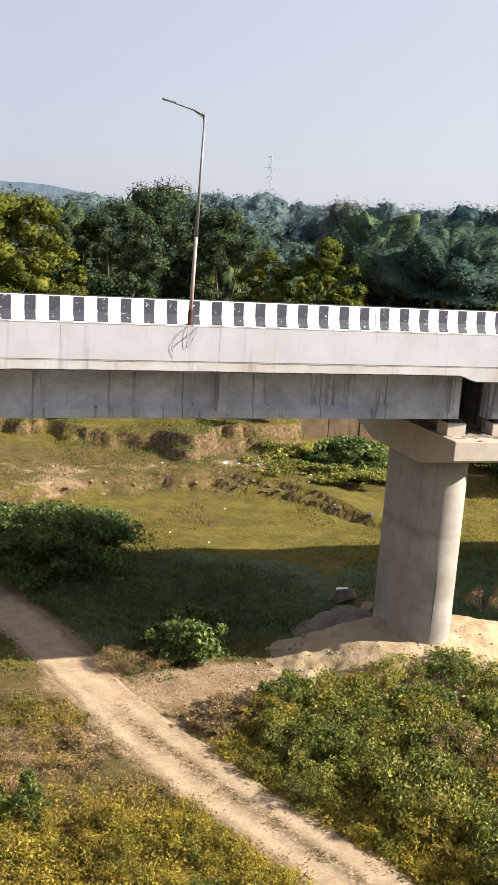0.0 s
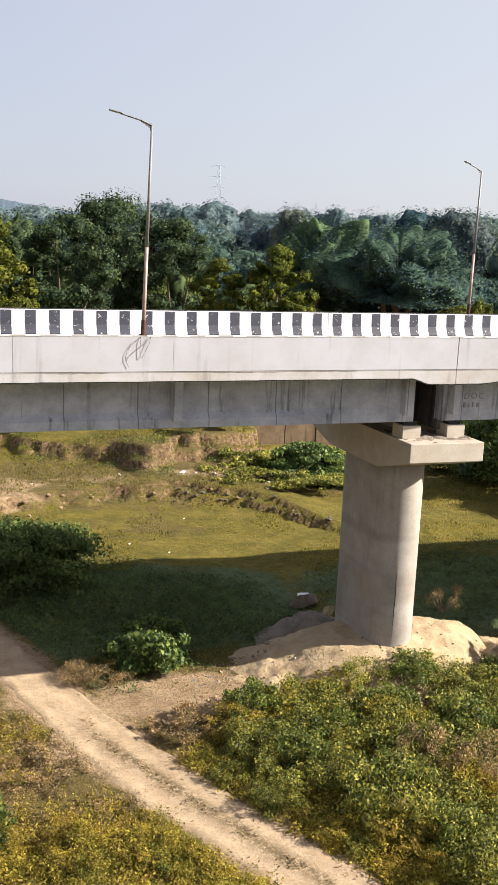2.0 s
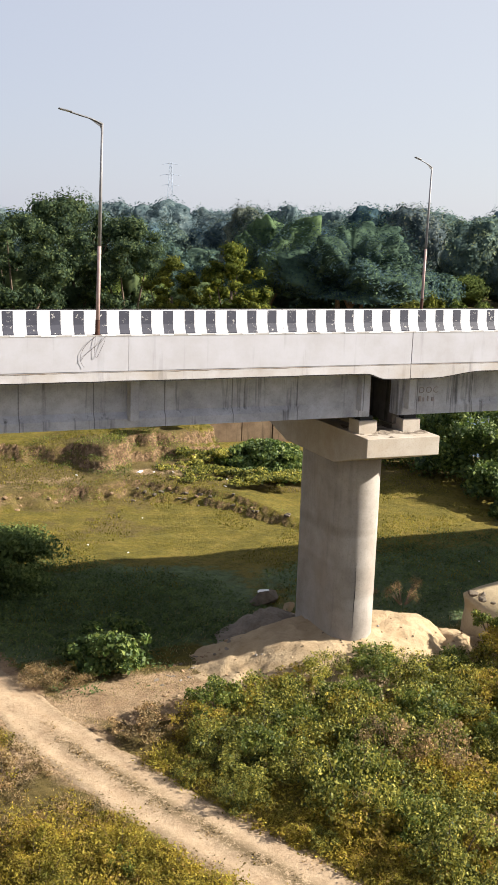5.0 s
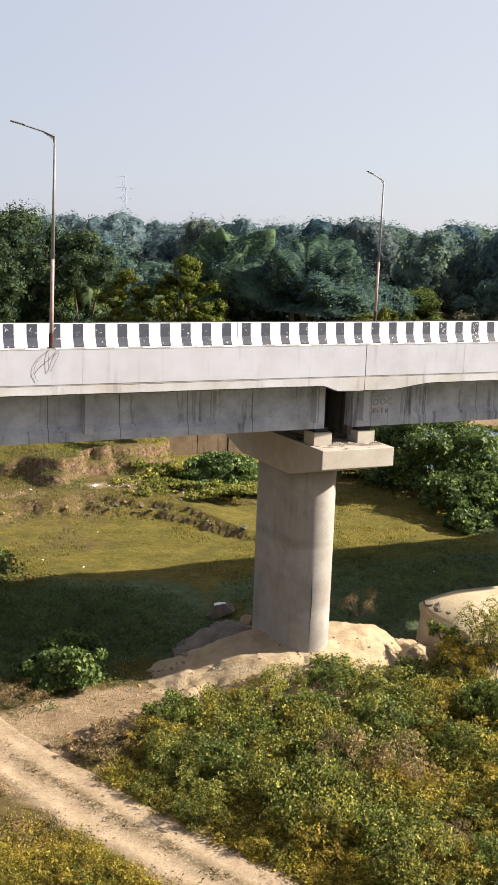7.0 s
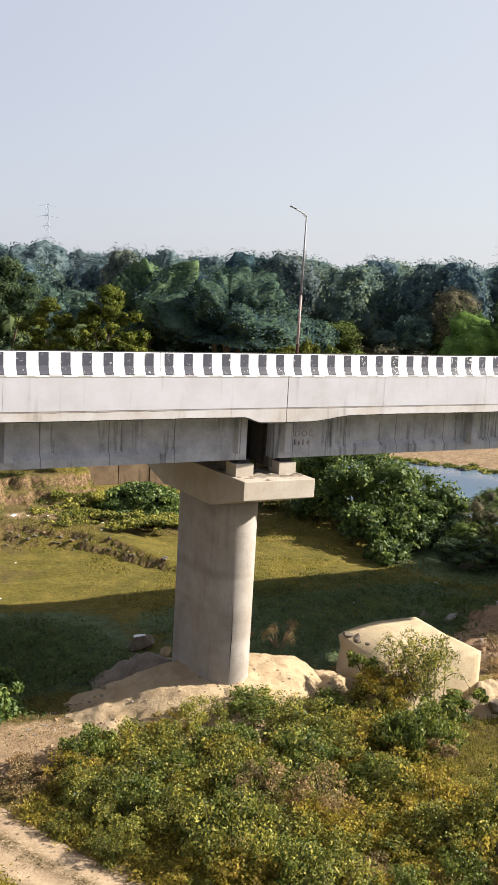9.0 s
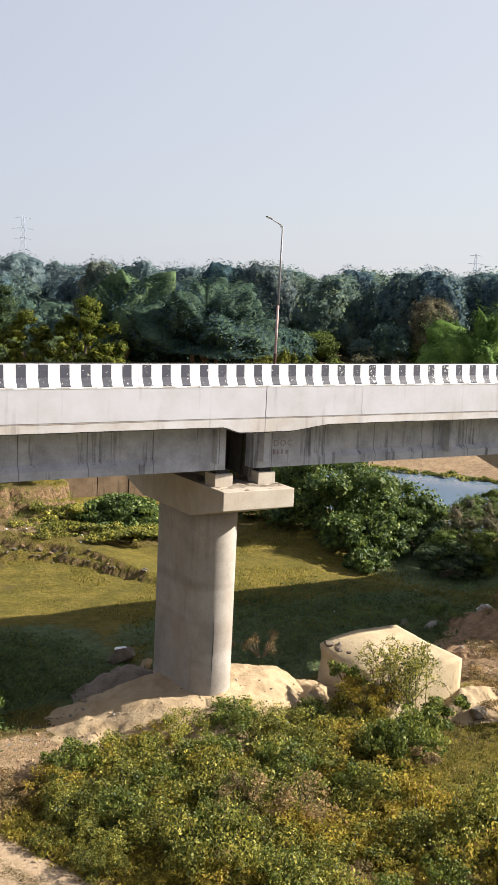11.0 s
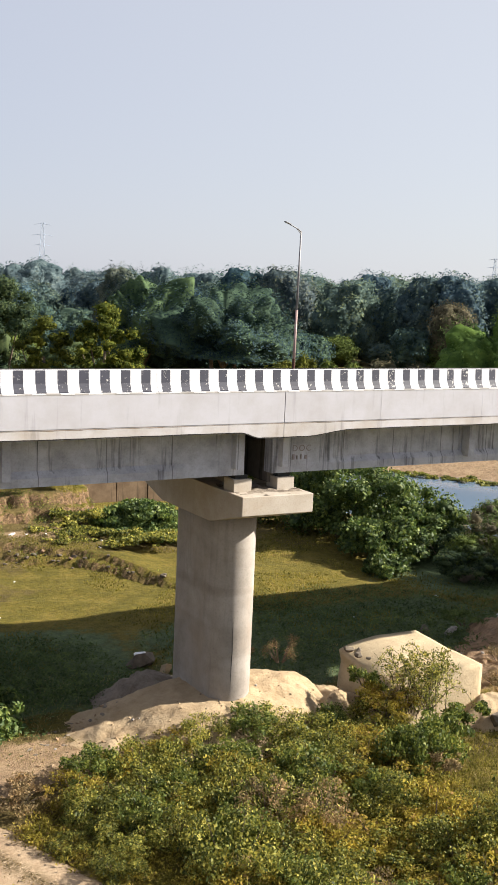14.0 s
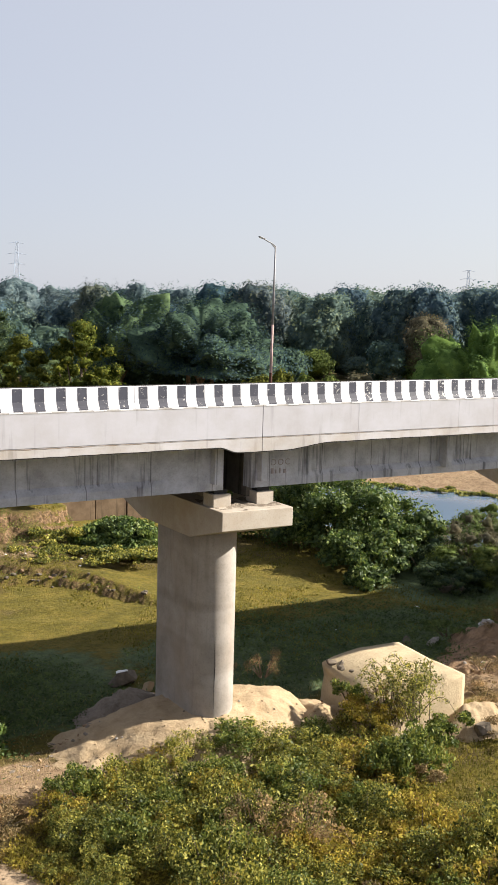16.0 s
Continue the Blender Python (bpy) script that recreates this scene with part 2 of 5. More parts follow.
LEAF_SHRUB = leaf_material("shrub_leaves", [(0.04, 0.054, 0.016), (0.118, 0.138, 0.032), (0.28, 0.275, 0.06), (0.42, 0.385, 0.095)], 0.38, 0.3)
def drifts(m, browner, greener):
    """Drifts of drier and of greener plants through a cover of weeds."""
    n, l = m.node_tree.nodes, m.node_tree.links
    b = n["Principled BSDF"]
    old = b.inputs["Base Color"].links[0].from_socket
    co = world_coord(n)
    f = ramp(n, l, noise_node(n, l, co, 0.7, 5, 0.7), [(0.54, (0, 0, 0)), (0.62, (0.75, 0.75, 0.75))])
    g = ramp(n, l, noise_node(n, l, co, 0.45, 5, 0.7, (1, 1, 7)), [(0.56, (0, 0, 0)), (0.63, (0.7, 0.7, 0.7))])
    c = mix(n, l, g, mix(n, l, f, old, browner), greener)
    l.new(c, b.inputs["Base Color"])
    return m


LEAF_WEED = leaf_material("yellow_weed_leaves", [(0.11, 0.09, 0.024), (0.25, 0.20, 0.037), (0.37, 0.305, 0.055), (0.46, 0.385, 0.085), (0.25, 0.16, 0.068)], 0.45)
drifts(LEAF_WEED, (0.17, 0.115, 0.05), (0.12, 0.13, 0.03))
LEAF_DRY = leaf_material("dry_twig_leaves", [(0.15, 0.10, 0.055), (0.28, 0.20, 0.12), (0.36, 0.27, 0.17), (0.12, 0.09, 0.045)])
LEAF_BROAD = leaf_material("broad_green_leaves", [(0.042, 0.068, 0.018), (0.105, 0.142, 0.03), (0.27, 0.29, 0.07)], 0.4, 0.3)
LEAF_CREEPER = leaf_material("creeper_leaves", [(0.036, 0.07, 0.022), (0.08, 0.13, 0.034), (0.20, 0.25, 0.07)], 0.33, 0.4)
# weeds of the shadow band, with skylit shade tinted into the leaves
LEAF_SHADE = leaf_material("shade_tinted_bed_weeds", [(0.085, 0.13, 0.062), (0.115, 0.16, 0.072), (0.15, 0.20, 0.08)], 0.4)
LEAF_BUSH = leaf_material("blue_green_bush_leaves", [(0.09, 0.13, 0.055), (0.125, 0.175, 0.07), (0.17, 0.22, 0.085)], 0.45)
LEAF_DARK = leaf_material("dark_tree_leaves", [(0.030, 0.054, 0.040), (0.045, 0.075, 0.044), (0.09, 0.12, 0.05)], 0.35, 0.15)
LEAF_OLIVE = leaf_material("olive_tree_leaves", [(0.055, 0.068, 0.016), (0.10, 0.118, 0.022), (0.185, 0.19, 0.036)], 0.3, 0.1, True)
LEAF_MID = leaf_material("green_tree_leaves", [(0.05, 0.078, 0.022), (0.08, 0.115, 0.03), (0.125, 0.155, 0.04)], 0.3, 0.1, True)
LEAF_LIME = leaf_material("yellow_green_tree_leaves", [(0.04, 0.06, 0.013), (0.085, 0.11, 0.02), (0.20, 0.205, 0.034)], 0.35, 0.1, True)
# bluish stops: distance haze is put into these two leaf colours
LEAF_GREY = leaf_material("haze_grey_tree_leaves", [(0.09, 0.15, 0.235), (0.105, 0.165, 0.225), (0.14, 0.19, 0.175)], 0.5, 0.1, False, [(0.85, 0.95, 1.1), (1.0, 1.0, 0.95), (1.25, 1.12, 0.72), (0.9, 1.0, 1.0), (1.15, 0.95, 0.8)], tufts=0.55)
LEAF_BLUE = leaf_material("haze_blue_tree_leaves", [(0.055, 0.105, 0.16), (0.07, 0.12, 0.155), (0.1, 0.15, 0.12)], 0.5, 0.1, False, [(0.85, 0.95, 1.1), (1.15, 1.1, 0.8)], tufts=0.55)
# dark blue stops hold the crown's hazy shade, the last its sunlit green
LEAF_RAIN = leaf_material("haze_blue_umbrella_leaves", [(0.025, 0.052, 0.082), (0.034, 0.066, 0.082), (0.08, 0.13, 0.068)], 0.3, 0.1, tufts=0.55)
LEAF_ACACIA = leaf_material("bright_acacia_leaves", [(0.06, 0.12, 0.035), (0.09, 0.165, 0.045), (0.13, 0.21, 0.055)], 0.35, 0.1, tufts=0.55)
LEAF_BROWN = leaf_material("brownish_tree_leaves", [(0.10, 0.10, 0.085), (0.15, 0.13, 0.095), (0.12, 0.125, 0.08)], 0.4, 0.1, tufts=0.55)
GRASS_GREEN = leaf_material("grass_blades", [(0.13, 0.125, 0.022), (0.19, 0.17, 0.036), (0.25, 0.205, 0.065)], 0.5)
# palest leaves, their blue lift painted in for distance haze
LEAF_FAR = leaf_material("haze_pale_wood_leaves", [(0.13, 0.19, 0.255), (0.145, 0.205, 0.26), (0.17, 0.215, 0.24)], 0.5, 0.1, tufts=0.55)
GRASS_DRY = leaf_material("dry_grass_blades", [(0.34, 0.25, 0.13), (0.46, 0.37, 0.21), (0.28, 0.22, 0.09)], 0.5)


def water_material():
    m, n, l, b = node_material("river_water", 0.12)
    b.inputs["Base Color"].default_value = (0.13, 0.18, 0.25, 1)
    b.inputs["Specular IOR Level"].default_value = 0.5
    b.inputs["IOR"].default_value = 1.33
    bump(n, l, b, noise_node(n, l, world_coord(n), 1.5, 4), 0.05, 0.05)
    return m


WATER = water_material()


# ---------------------------------------------------------------- small builders
def mesh_from_arrays(name, verts, quads):
    me = bpy.data.meshes.new(name)
    me.vertices.add(len(verts))
    me.vertices.foreach_set("co", np.asarray(verts, np.float32).ravel())
    q = np.asarray(quads, np.int32)
    me.loops.add(q.size)
    me.loops.foreach_set("vertex_index", q.ravel())
    me.polygons.add(len(q))
    me.polygons.foreach_set("loop_start", np.arange(0, q.size, q.shape[1], dtype=np.int32))
    me.update(calc_edges=True)
    me.validate()
    return me


def put(name, me, material, parent=None, label=""):
    ob = new(name, me)
    me.materials.append(material)
    if parent:
        ob.parent = parent
    if label:
        ob["label"] = label
    return ob


def part(name, bm, material, parent=None, label="", smooth=False):
    me = bpy.data.meshes.new(name)
    bmesh.ops.recalc_face_normals(bm, faces=bm.faces)
    bm.to_mesh(me)
    bm.free()
    if smooth:
        me.polygons.foreach_set("use_smooth", [True] * len(me.polygons))
    return put(name, me, material, parent, label)


def thing(name, label, category, at=(0, 0, 0), group="", kind=""):
    ob = new(name)
    ob.location = at
    ob.empty_display_size = 0.2
    return tagged(ob, label, category, group, kind)


def box(bm, x0, x1, y0, y1, z0, z1, bevel=0.0):
    r = bmesh.ops.create_cube(bm, size=1.0, matrix=Matrix.Translation(((x0 + x1) / 2, (y0 + y1) / 2, (z0 + z1) / 2)) @ Matrix.Diagonal((x1 - x0, y1 - y0, z1 - z0, 1)))
    if bevel:
        edges = list({e for v in r["verts"] for e in v.link_edges})
        bmesh.ops.bevel(bm, geom=edges, offset=bevel, segments=2, affect="EDGES", profile=0.5)
    return bm


def loft(bm, rings, closed=True, caps=True):
    """Skin rings of equal length."""
    vs = [[bm.verts.new(p) for p in ring] for ring in rings]
    n = len(vs[0])
    for a, b in zip(vs, vs[1:]):
        for i in range(n if closed else n - 1):
            j = (i + 1) % n
            bm.faces.new((a[i], a[j], b[j], b[i]))
    if caps and closed:
        bm.faces.new(vs[0])
        bm.faces.new(list(reversed(vs[-1])))
    return bm


def tube(bm, points, radii, sides=10):
    pts = [Vector(p) for p in points]
    rings = []
    for i, p in enumerate(pts):
        d = (pts[min(i + 1, len(pts) - 1)] - pts[max(i - 1, 0)]).normalized()
        side = d.cross(Vector((0, 0, 1)) if abs(d.z) < 0.9 else Vector((1, 0, 0))).normalized()
        up = side.cross(d)
        rings.append([p + radii[i] * (math.cos(a) * side + math.sin(a) * up) for a in (2 * math.pi * k / sides for k in range(sides))])
    return loft(bm, rings)


# smooth value noise for the lie of the land, on arrays
def lattice(ix, iy, seed):
    v = np.sin(ix * 127.1 + iy * 311.7 + seed * 74.7) * 43758.5453
    return v - np.floor(v)


def wave(x, y, size, seed=0):
    u, v = np.asarray(x) / size, np.asarray(y) / size
    iu, iv = np.floor(u), np.floor(v)
    fu, fv = u - iu, v - iv
    fu, fv = fu * fu * (3 - 2 * fu), fv * fv * (3 - 2 * fv)
    a, b = lattice(iu, iv, seed), lattice(iu + 1, iv, seed)
    c, d = lattice(iu, iv + 1, seed), lattice(iu + 1, iv + 1, seed)
    return (a * (1 - fu) + b * fu) * (1 - fv) + (c * (1 - fu) + d * fu) * fv - 0.5


def rough_land(x, y, size, seed=0):
    return wave(x, y, size, seed) + 0.5 * wave(x, y, size / 2.1, seed + 1) + 0.25 * wave(x, y, size / 4.3, seed + 2) + 0.12 * wave(x, y, size / 9, seed + 3)


def step(lo, hi, v):
    t = np.clip((v - lo) / (hi - lo), 0, 1)
    return t * t * (3 - 2 * t)


# ---------------------------------------------------------------- the land
# centre line of the cart track: x for a given y
def track_x(y):
    return np.interp(y, [12.0, 24.3, 26.0, 29.4, 33.9, 41.0, 46.0, 56.0, 75.0], [18.0, 12.3, 11.55, 10.0, 8.15, 6.0, 4.6, 2.0, -3.0])


def scarp_low(x):
    return np.interp(x, [-40, 0, 8, 14, 20, 24, 27, 29, 33, 60], [60, 64, 66, 67.5, 68, 65.5, 61, 57.5, 56, 58]) + 2.2 * rough_land(x, x * 0 + 3, 3.6, 11)


def scarp_high(x):
    return np.interp(x, [-60, 5, 12, 17.6, 18.9, 23.6, 27, 30.4, 31.6, 60], [86, 82, 78.5, 75.4, 73.8, 74.0, 75.6, 77.5, 85.4, 87]) + (1 - 0.8 * step(29, 31, x)) * 2.2 * rough_land(x, x * 0 + 9, 4.0, 21) + 1.6 * rough_land(x, x * 0 + 4, 1.7, 27)


def land(x, y):
    x, y = np.asarray(x, float), np.asarray(y, float)
    z = -1.35 + 0.45 * rough_land(x, y, 14.0, 1) + 0.12 * (1 - 0.85 * np.exp(-(((x - track_x(y)) / 2.0) ** 2))) * rough_land(x, y, 2.5, 5)
    west = 1 - step(40, 56, x)
    d1 = y - scarp_low(x)
    z = z + west * (1 - 0.8 * step(26, 31, x)) * 0.85 * (0.5 * step(-0.6, 0.0, d1 + 1.2 * rough_land(x, y, 1.8, 37)) + 0.5 * step(0.0, 0.7, d1 + 1.5 * rough_land(x, y, 2.6, 39)))
    d2 = y - scarp_high(x)
    z = z + west * (0.5 * step(-9, 0, d2) + (1.0 + 0.55 * step(16.5, 19.5, x)) * (0.45 * step(-0.9, -0.2, d2 + 1.8 * rough_land(x, y, 1.9, 31)) + 0.55 * step(0.1, 0.8, d2 + 2.2 * rough_land(x, y, 2.6, 35))))
    # the far banks climb to the fields under the trees
    z = z + west * 2.6 * step(90, 125, y)
    # the river lies beyond the thicket on the right
    bank = x * 0.80 + y * 0.60
    river = step(84, 90, bank) * (1 - step(115, 120, bank)) * step(50, 58, x)
    z = z - 2.2 * river
    z = z + (1 - west) * step(119, 132, bank) * 2.6 + (1 - west) * step(150, 190, bank) * 3.2
    # ground rises to the right of the pier, and behind the near camera side
    z = z + 0.9 * np.exp(-(((x - 40) / 5.5) ** 2 + ((y - 38) / 5.0) ** 2))
    far = step(160, 700, np.hypot(x, y))
    return z + far * 2.0


def pier_mound(x, y):
    depth = np.where(y < 39.0, 4.7, 3.4)
    r = np.sqrt(((x - 20.7) / 7.0) ** 2 + ((y - 39.0) / depth) ** 2) + 0.20 * rough_land(x, y, 3.2, 41)
    return 1.0 - step(0.42, 1.08, r)


def spread(lo, hi, fine, far_lo, far_hi, grow=1.22):
    mid = list(np.arange(lo, hi + 1e-6, fine))
    out, s, v = [], fine, hi
    while v < far_hi:
        s *= grow
        v += s
        out.append(v)
    back, s, v = [], fine, lo
    while v > far_lo:
        s *= grow
        v -= s
        back.append(v)
    return np.array(back[::-1] + mid + out)


def grid_mesh(name, xs, ys, height):
    X, Y = np.meshgrid(xs, ys)
    Z = height(X, Y)
    nx, ny = len(xs), len(ys)
    i = np.arange(nx * ny).reshape(ny, nx)
    quads = np.stack([i[:-1, :-1], i[:-1, 1:], i[1:, 1:], i[1:, :-1]], -1).reshape(-1, 4)
    me = mesh_from_arrays(name, np.stack([X, Y, Z], -1).reshape(-1, 3), quads)
    me.polygons.foreach_set("use_smooth", [True] * len(me.polygons))
    return me


xs = spread(-4, 56, 0.27, -4200, 4200)
ys = spread(14, 92, 0.27, -4200, 4200)
ground_mesh = grid_mesh("ground", xs, ys, land)
co = np.empty(len(ground_mesh.vertices) * 3, np.float32)
ground_mesh.vertices.foreach_get("co", co)
gx, gy = co[0::3].astype(float), co[1::3].astype(float)
# cover: red bare soil, green dry grass
near_track = np.exp(-(((gx - track_x(gy)) / 2.2) ** 2)) * (gy < 60)
bare = 0.75 * near_track
bare = np.maximum(bare, 0.85 * np.exp(-(((gx - 11.5) / 4.6) ** 2 + ((gy - 37.6) / 2.4) ** 2)))
bare = np.maximum(bare, 0.72 * np.exp(-(((gx - 5.4) / 3.0) ** 2 + ((gy - 34.5) / 2.8) ** 2)))
bare = np.maximum(bare, 0.60 * np.exp(-(((gx - 36.0) / 5.0) ** 2 + ((gy - 38.0) / 4.0) ** 2)))
bare = np.maximum(bare, 0.60 * step(112, 115, gx * 0.8 + gy * 0.6) * (1 - step(146, 156, gx * 0.8 + gy * 0.6)) * (gx > 50))
bare = np.maximum(bare, 0.44 * np.exp(-(((gy - 70.5) / 3.0) ** 2)) * (1 - step(26, 31, gx)))
bare = np.maximum(bare, 0.50 * np.exp(-(((gx - 9.0) / 4.0) ** 2 + ((gy - 67.5) / 2.6) ** 2)))
dry = 0.26 + 0.35 * step(29, 31, gy) * (gy < 40) * (gx < 16) + 0.35 * np.exp(-(((gy - 72) / 6.0) ** 2)) + 0.22 * np.exp(-(((gx - 17.0) / 4.0) ** 2 + ((gy - 60.5) / 2.5) ** 2)) + 0.2 * step(29, 31, gy) * (gy < 36)
dry = np.maximum(dry, 1.0 * step(112, 115, gx * 0.8 + gy * 0.6) * (gx > 50))
cover = np.zeros((len(gx), 4), np.float32)
# weedy patches follow the bridge's shadow: its tone is painted into the ground
weedy = 0.85 * np.exp(-(((gx - 12.0) / 10.0) ** 4 + ((gy - 47.5) / 6.3) ** 4)) * (np.abs(gx - track_x(gy)) > 1.8)
weedy = np.maximum(weedy, 0.8 * np.exp(-(((gx - 33.0) / 13.0) ** 4 + ((gy - 46.5) / 6.0) ** 4)))
weedy = np.maximum(weedy, 0.8 * np.exp(-(((gx - 52.0) / 10.0) ** 4 + ((gy - 54.0) / 6.0) ** 4)))
cover[:, 0], cover[:, 1], cover[:, 2], cover[:, 3] = np.clip(bare, 0, 1), np.clip(dry, 0, 1), np.clip(weedy, 0, 1), 1
attr = ground_mesh.color_attributes.new("cover", "FLOAT_COLOR", "POINT")
attr.data.foreach_set("color", cover.ravel())
ground = put("ground", ground_mesh, GROUND)
tagged(ground, "grassy river bed with low eroded earth banks", "ground", kind="structure")


def track_patch():
    rows = np.arange(12.0, 62.0, 0.2)
    cols = np.linspace(-1.0, 1.0, 25)
    Y, U = np.meshgrid(rows, cols, indexing="ij")
    half = np.interp(Y, [20, 30, 40, 60], [1.42, 1.38, 1.12, 0.95]) + 0.16 * rough_land(Y, U * 2, 1.6, 51)
    X = track_x(Y) + U * half * 1.25
    base = land(X, Y)
    crown = 0.045 - 0.11 * step(0.68, 1.0, np.abs(U) + 0.10 * rough_land(X, Y, 0.7, 63)) - 0.025 * np.exp(-(((np.abs(U) - 0.40) / 0.2) ** 2)) + 0.013 * rough_land(X, Y, 0.6, 61)
    i = np.arange(X.size).reshape(X.shape)
    quads = np.stack([i[:-1, :-1], i[:-1, 1:], i[1:, 1:], i[1:, :-1]], -1).reshape(-1, 4)
    me = mesh_from_arrays("dirt_track", np.stack([X, Y, base + crown], -1).reshape(-1, 3), quads)
    me.polygons.foreach_set("use_smooth", [True] * len(me.polygons))
    strip = np.exp(-(((U - 0.02 + 0.12 * rough_land(X, Y, 1.2, 69)) / 0.24) ** 2)) * (1 - step(33, 37, Y)) * 1.0 + 0.45 * step(0.5, 0.8, np.abs(U) + 0.35 * rough_land(X, Y, 0.8, 67))
    tone = np.ones((X.size, 4), np.float32)
    tone[:, :3] = np.clip(strip, 0, 1).reshape(-1, 1)
    me.color_attributes.new("strip", "FLOAT_COLOR", "POINT").data.foreach_set("color", tone.ravel())
    return put("dirt_track", me, track_material(TRACK))


tagged(track_patch(), "pale rutted dirt cart track across the weeds", "dirt track", kind="structure")


def mound_height(x, y):
    m = pier_mound(x, y)
    return land(x, y) - 0.14 + m * (np.interp(x, [14.5, 18.0, 20.0, 22.0, 24.0], [-0.25, 0.06, 0.24, 0.40, 0.42]) - land(x, y)) + (0.08 + 0.08 * step(0.0, 0.5, m) * (1 - step(0.5, 1.0, m))) * rough_land(x, y, 1.5, 71) + 0.09 * rough_land(x, y, 0.55, 73)


def surface(x, y):
    return float(np.maximum(land(x, y), mound_height(x, y)))


sand = put("sand_mound", grid_mesh("sand_mound", np.arange(11.0, 31.0, 0.11), np.arange(31.0, 46.0, 0.11), mound_height), SAND)
tagged(sand, "pale sandy earth mound heaped round the pier foot", "earth mound", kind="structure")

river = put("river", grid_mesh("river", np.array([50.0, 75.0, 130.0, 260.0]), np.array([40.0, 70.0, 110.0, 200.0]), lambda x, y: x * 0 - 2.3), WATER)
tagged(river, "still pale blue river reflecting the sky", "river", kind="structure")


# ---------------------------------------------------------------- the bridge
FRONT, BACK = 34.0, 44.75            # outer faces of the parapets
RISE = 0.0062                        # the deck climbs gently along x
SPAN = 20.95
JOINTS = [-20.90, 0.05, 21.0, 42.65, 63.6, 84.55]


def deck_z(x):
    return 12.22 + RISE * (x - 11.0)


def profile_strip(bm, x0, x1, prof):
    """Sweep a closed y-z outline along x with the deck's climb; z is taken from the road level."""
    loft(bm, [[(x, y, deck_z(x) + z) for y, z in prof] for x in (x0, x1)])
    return bm


span_no = 0
for a, b in zip(JOINTS, JOINTS[1:]):
    span = thing("bridge_span", "pale concrete bridge span with striped parapets", "bridge span", group="bridge spans")
    a0, b0 = a + 0.012, b - 0.012
    # slab, thinner at its outer edge and thickened over the end diaphragms
    part("deck_slab", profile_strip(bmesh.new(), a0, b0, [(FRONT + 0.05, -0.02), (BACK - 0.05, -0.02), (BACK - 0.05, -0.25), (BACK - 1.4, -0.40), (FRONT + 1.4, -0.40), (FRONT + 0.05, -0.25)]), CONC_GIRDER, span)
    part("road_surface", profile_strip(bmesh.new(), a0, b0, [(FRONT + 0.46, -0.02), (BACK - 0.46, -0.02), (BACK - 0.46, 0.05), (39.4, 0.12), (FRONT + 0.46, 0.05)]), ASPHALT, span)
    bm = bmesh.new()
    haunch = []
    for x in np.linspace(a0, b0, 150):
        d = min(x - a0, b0 - x)
        drop = 0.22 * float(1 - (step(1.0, 3.2, d) if x - a0 < b0 - x else step(1.05, 1.9, d))) + 0.016 * float(rough_land(np.array(x), np.array(3.0), 0.8, 81))
        haunch.append([(x, FRONT + 0.014, deck_z(x) + 0.03), (x, FRONT + 0.30, deck_z(x) + 0.03), (x, FRONT + 0.30, deck_z(x) - 0.27 - drop), (x, FRONT - 0.006, deck_z(x) - 0.28 - drop), (x, FRONT + 0.006, deck_z(x) - 0.12)])
    edge = part("slab_edge", loft(bm, haunch), CONC_EDGE, span, "weathered slab edge band with shadow strip")
    # a dark strip stands for the shadow line below the slab edge
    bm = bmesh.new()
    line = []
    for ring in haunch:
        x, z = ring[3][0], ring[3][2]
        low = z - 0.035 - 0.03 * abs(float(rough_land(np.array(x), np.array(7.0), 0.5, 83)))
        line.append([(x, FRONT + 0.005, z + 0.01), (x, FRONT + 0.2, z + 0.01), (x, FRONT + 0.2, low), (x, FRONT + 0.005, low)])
    part("drip_edge", loft(bm, line), DARK_GAP, edge, "dark strip drawing the shadow line under the slab")
    # chipped mortar and dirt in an uneven line along the ledge
    line = []
    for x in np.linspace(a0 + 0.02, b0 - 0.02, 240):
        n = float(rough_land(np.array(x), np.array(5.0), 1.3, 87)) + 0.8 * float(wave(x, 2.0, 0.22, 89))
        z, h = deck_z(x) + 0.02, 0.006 + 0.035 * max(0.0, n)
        line.append([(x, FRONT + 0.008, z), (x, FRONT + 0.06, z), (x, FRONT + 0.06, z - h), (x, FRONT + 0.004, z - h)])
    part("ledge_dirt", loft(bmesh.new(), line), LEDGE_DIRT, edge, "brown dirt and chipped mortar along the ledge")
    # outer parapet, flared on the traffic side
    near_prof = [(FRONT + 0.03, 0.02), (FRONT + 0.03, 0.05), (FRONT, 0.055), (FRONT, 1.235), (FRONT + 0.03, 1.26), (FRONT + 0.19, 1.26), (FRONT + 0.23, 1.22), (FRONT + 0.28, 0.55), (FRONT + 0.45, 0.25), (FRONT + 0.45, 0.0)]
    cuts = [a0, a0 + 4.54, a0 + 9.89, b0]
    for c0, c1 in zip(cuts, cuts[1:]):
        part("parapet", profile_strip(bmesh.new(), c0 + 0.004, c1 - 0.004, near_prof), CONC_FACE, span)
    far_prof = [(BACK, -0.3), (BACK, 1.22), (BACK - 0.03, 1.25), (BACK - 0.19, 1.25), (BACK - 0.22, 1.20), (BACK - 0.26, 0.62), (BACK - 0.34, 0.40), (BACK - 0.44, 0.25), (BACK - 0.45, 0.0), (BACK - 0.45, -0.02)]
    fa, fb = a0 - 0.58, b0 - 0.58
    striped = part("parapet", profile_strip(bmesh.new(), fa, fb, far_prof), WHITE_PAINT, span, "white painted parapet with black stripes")
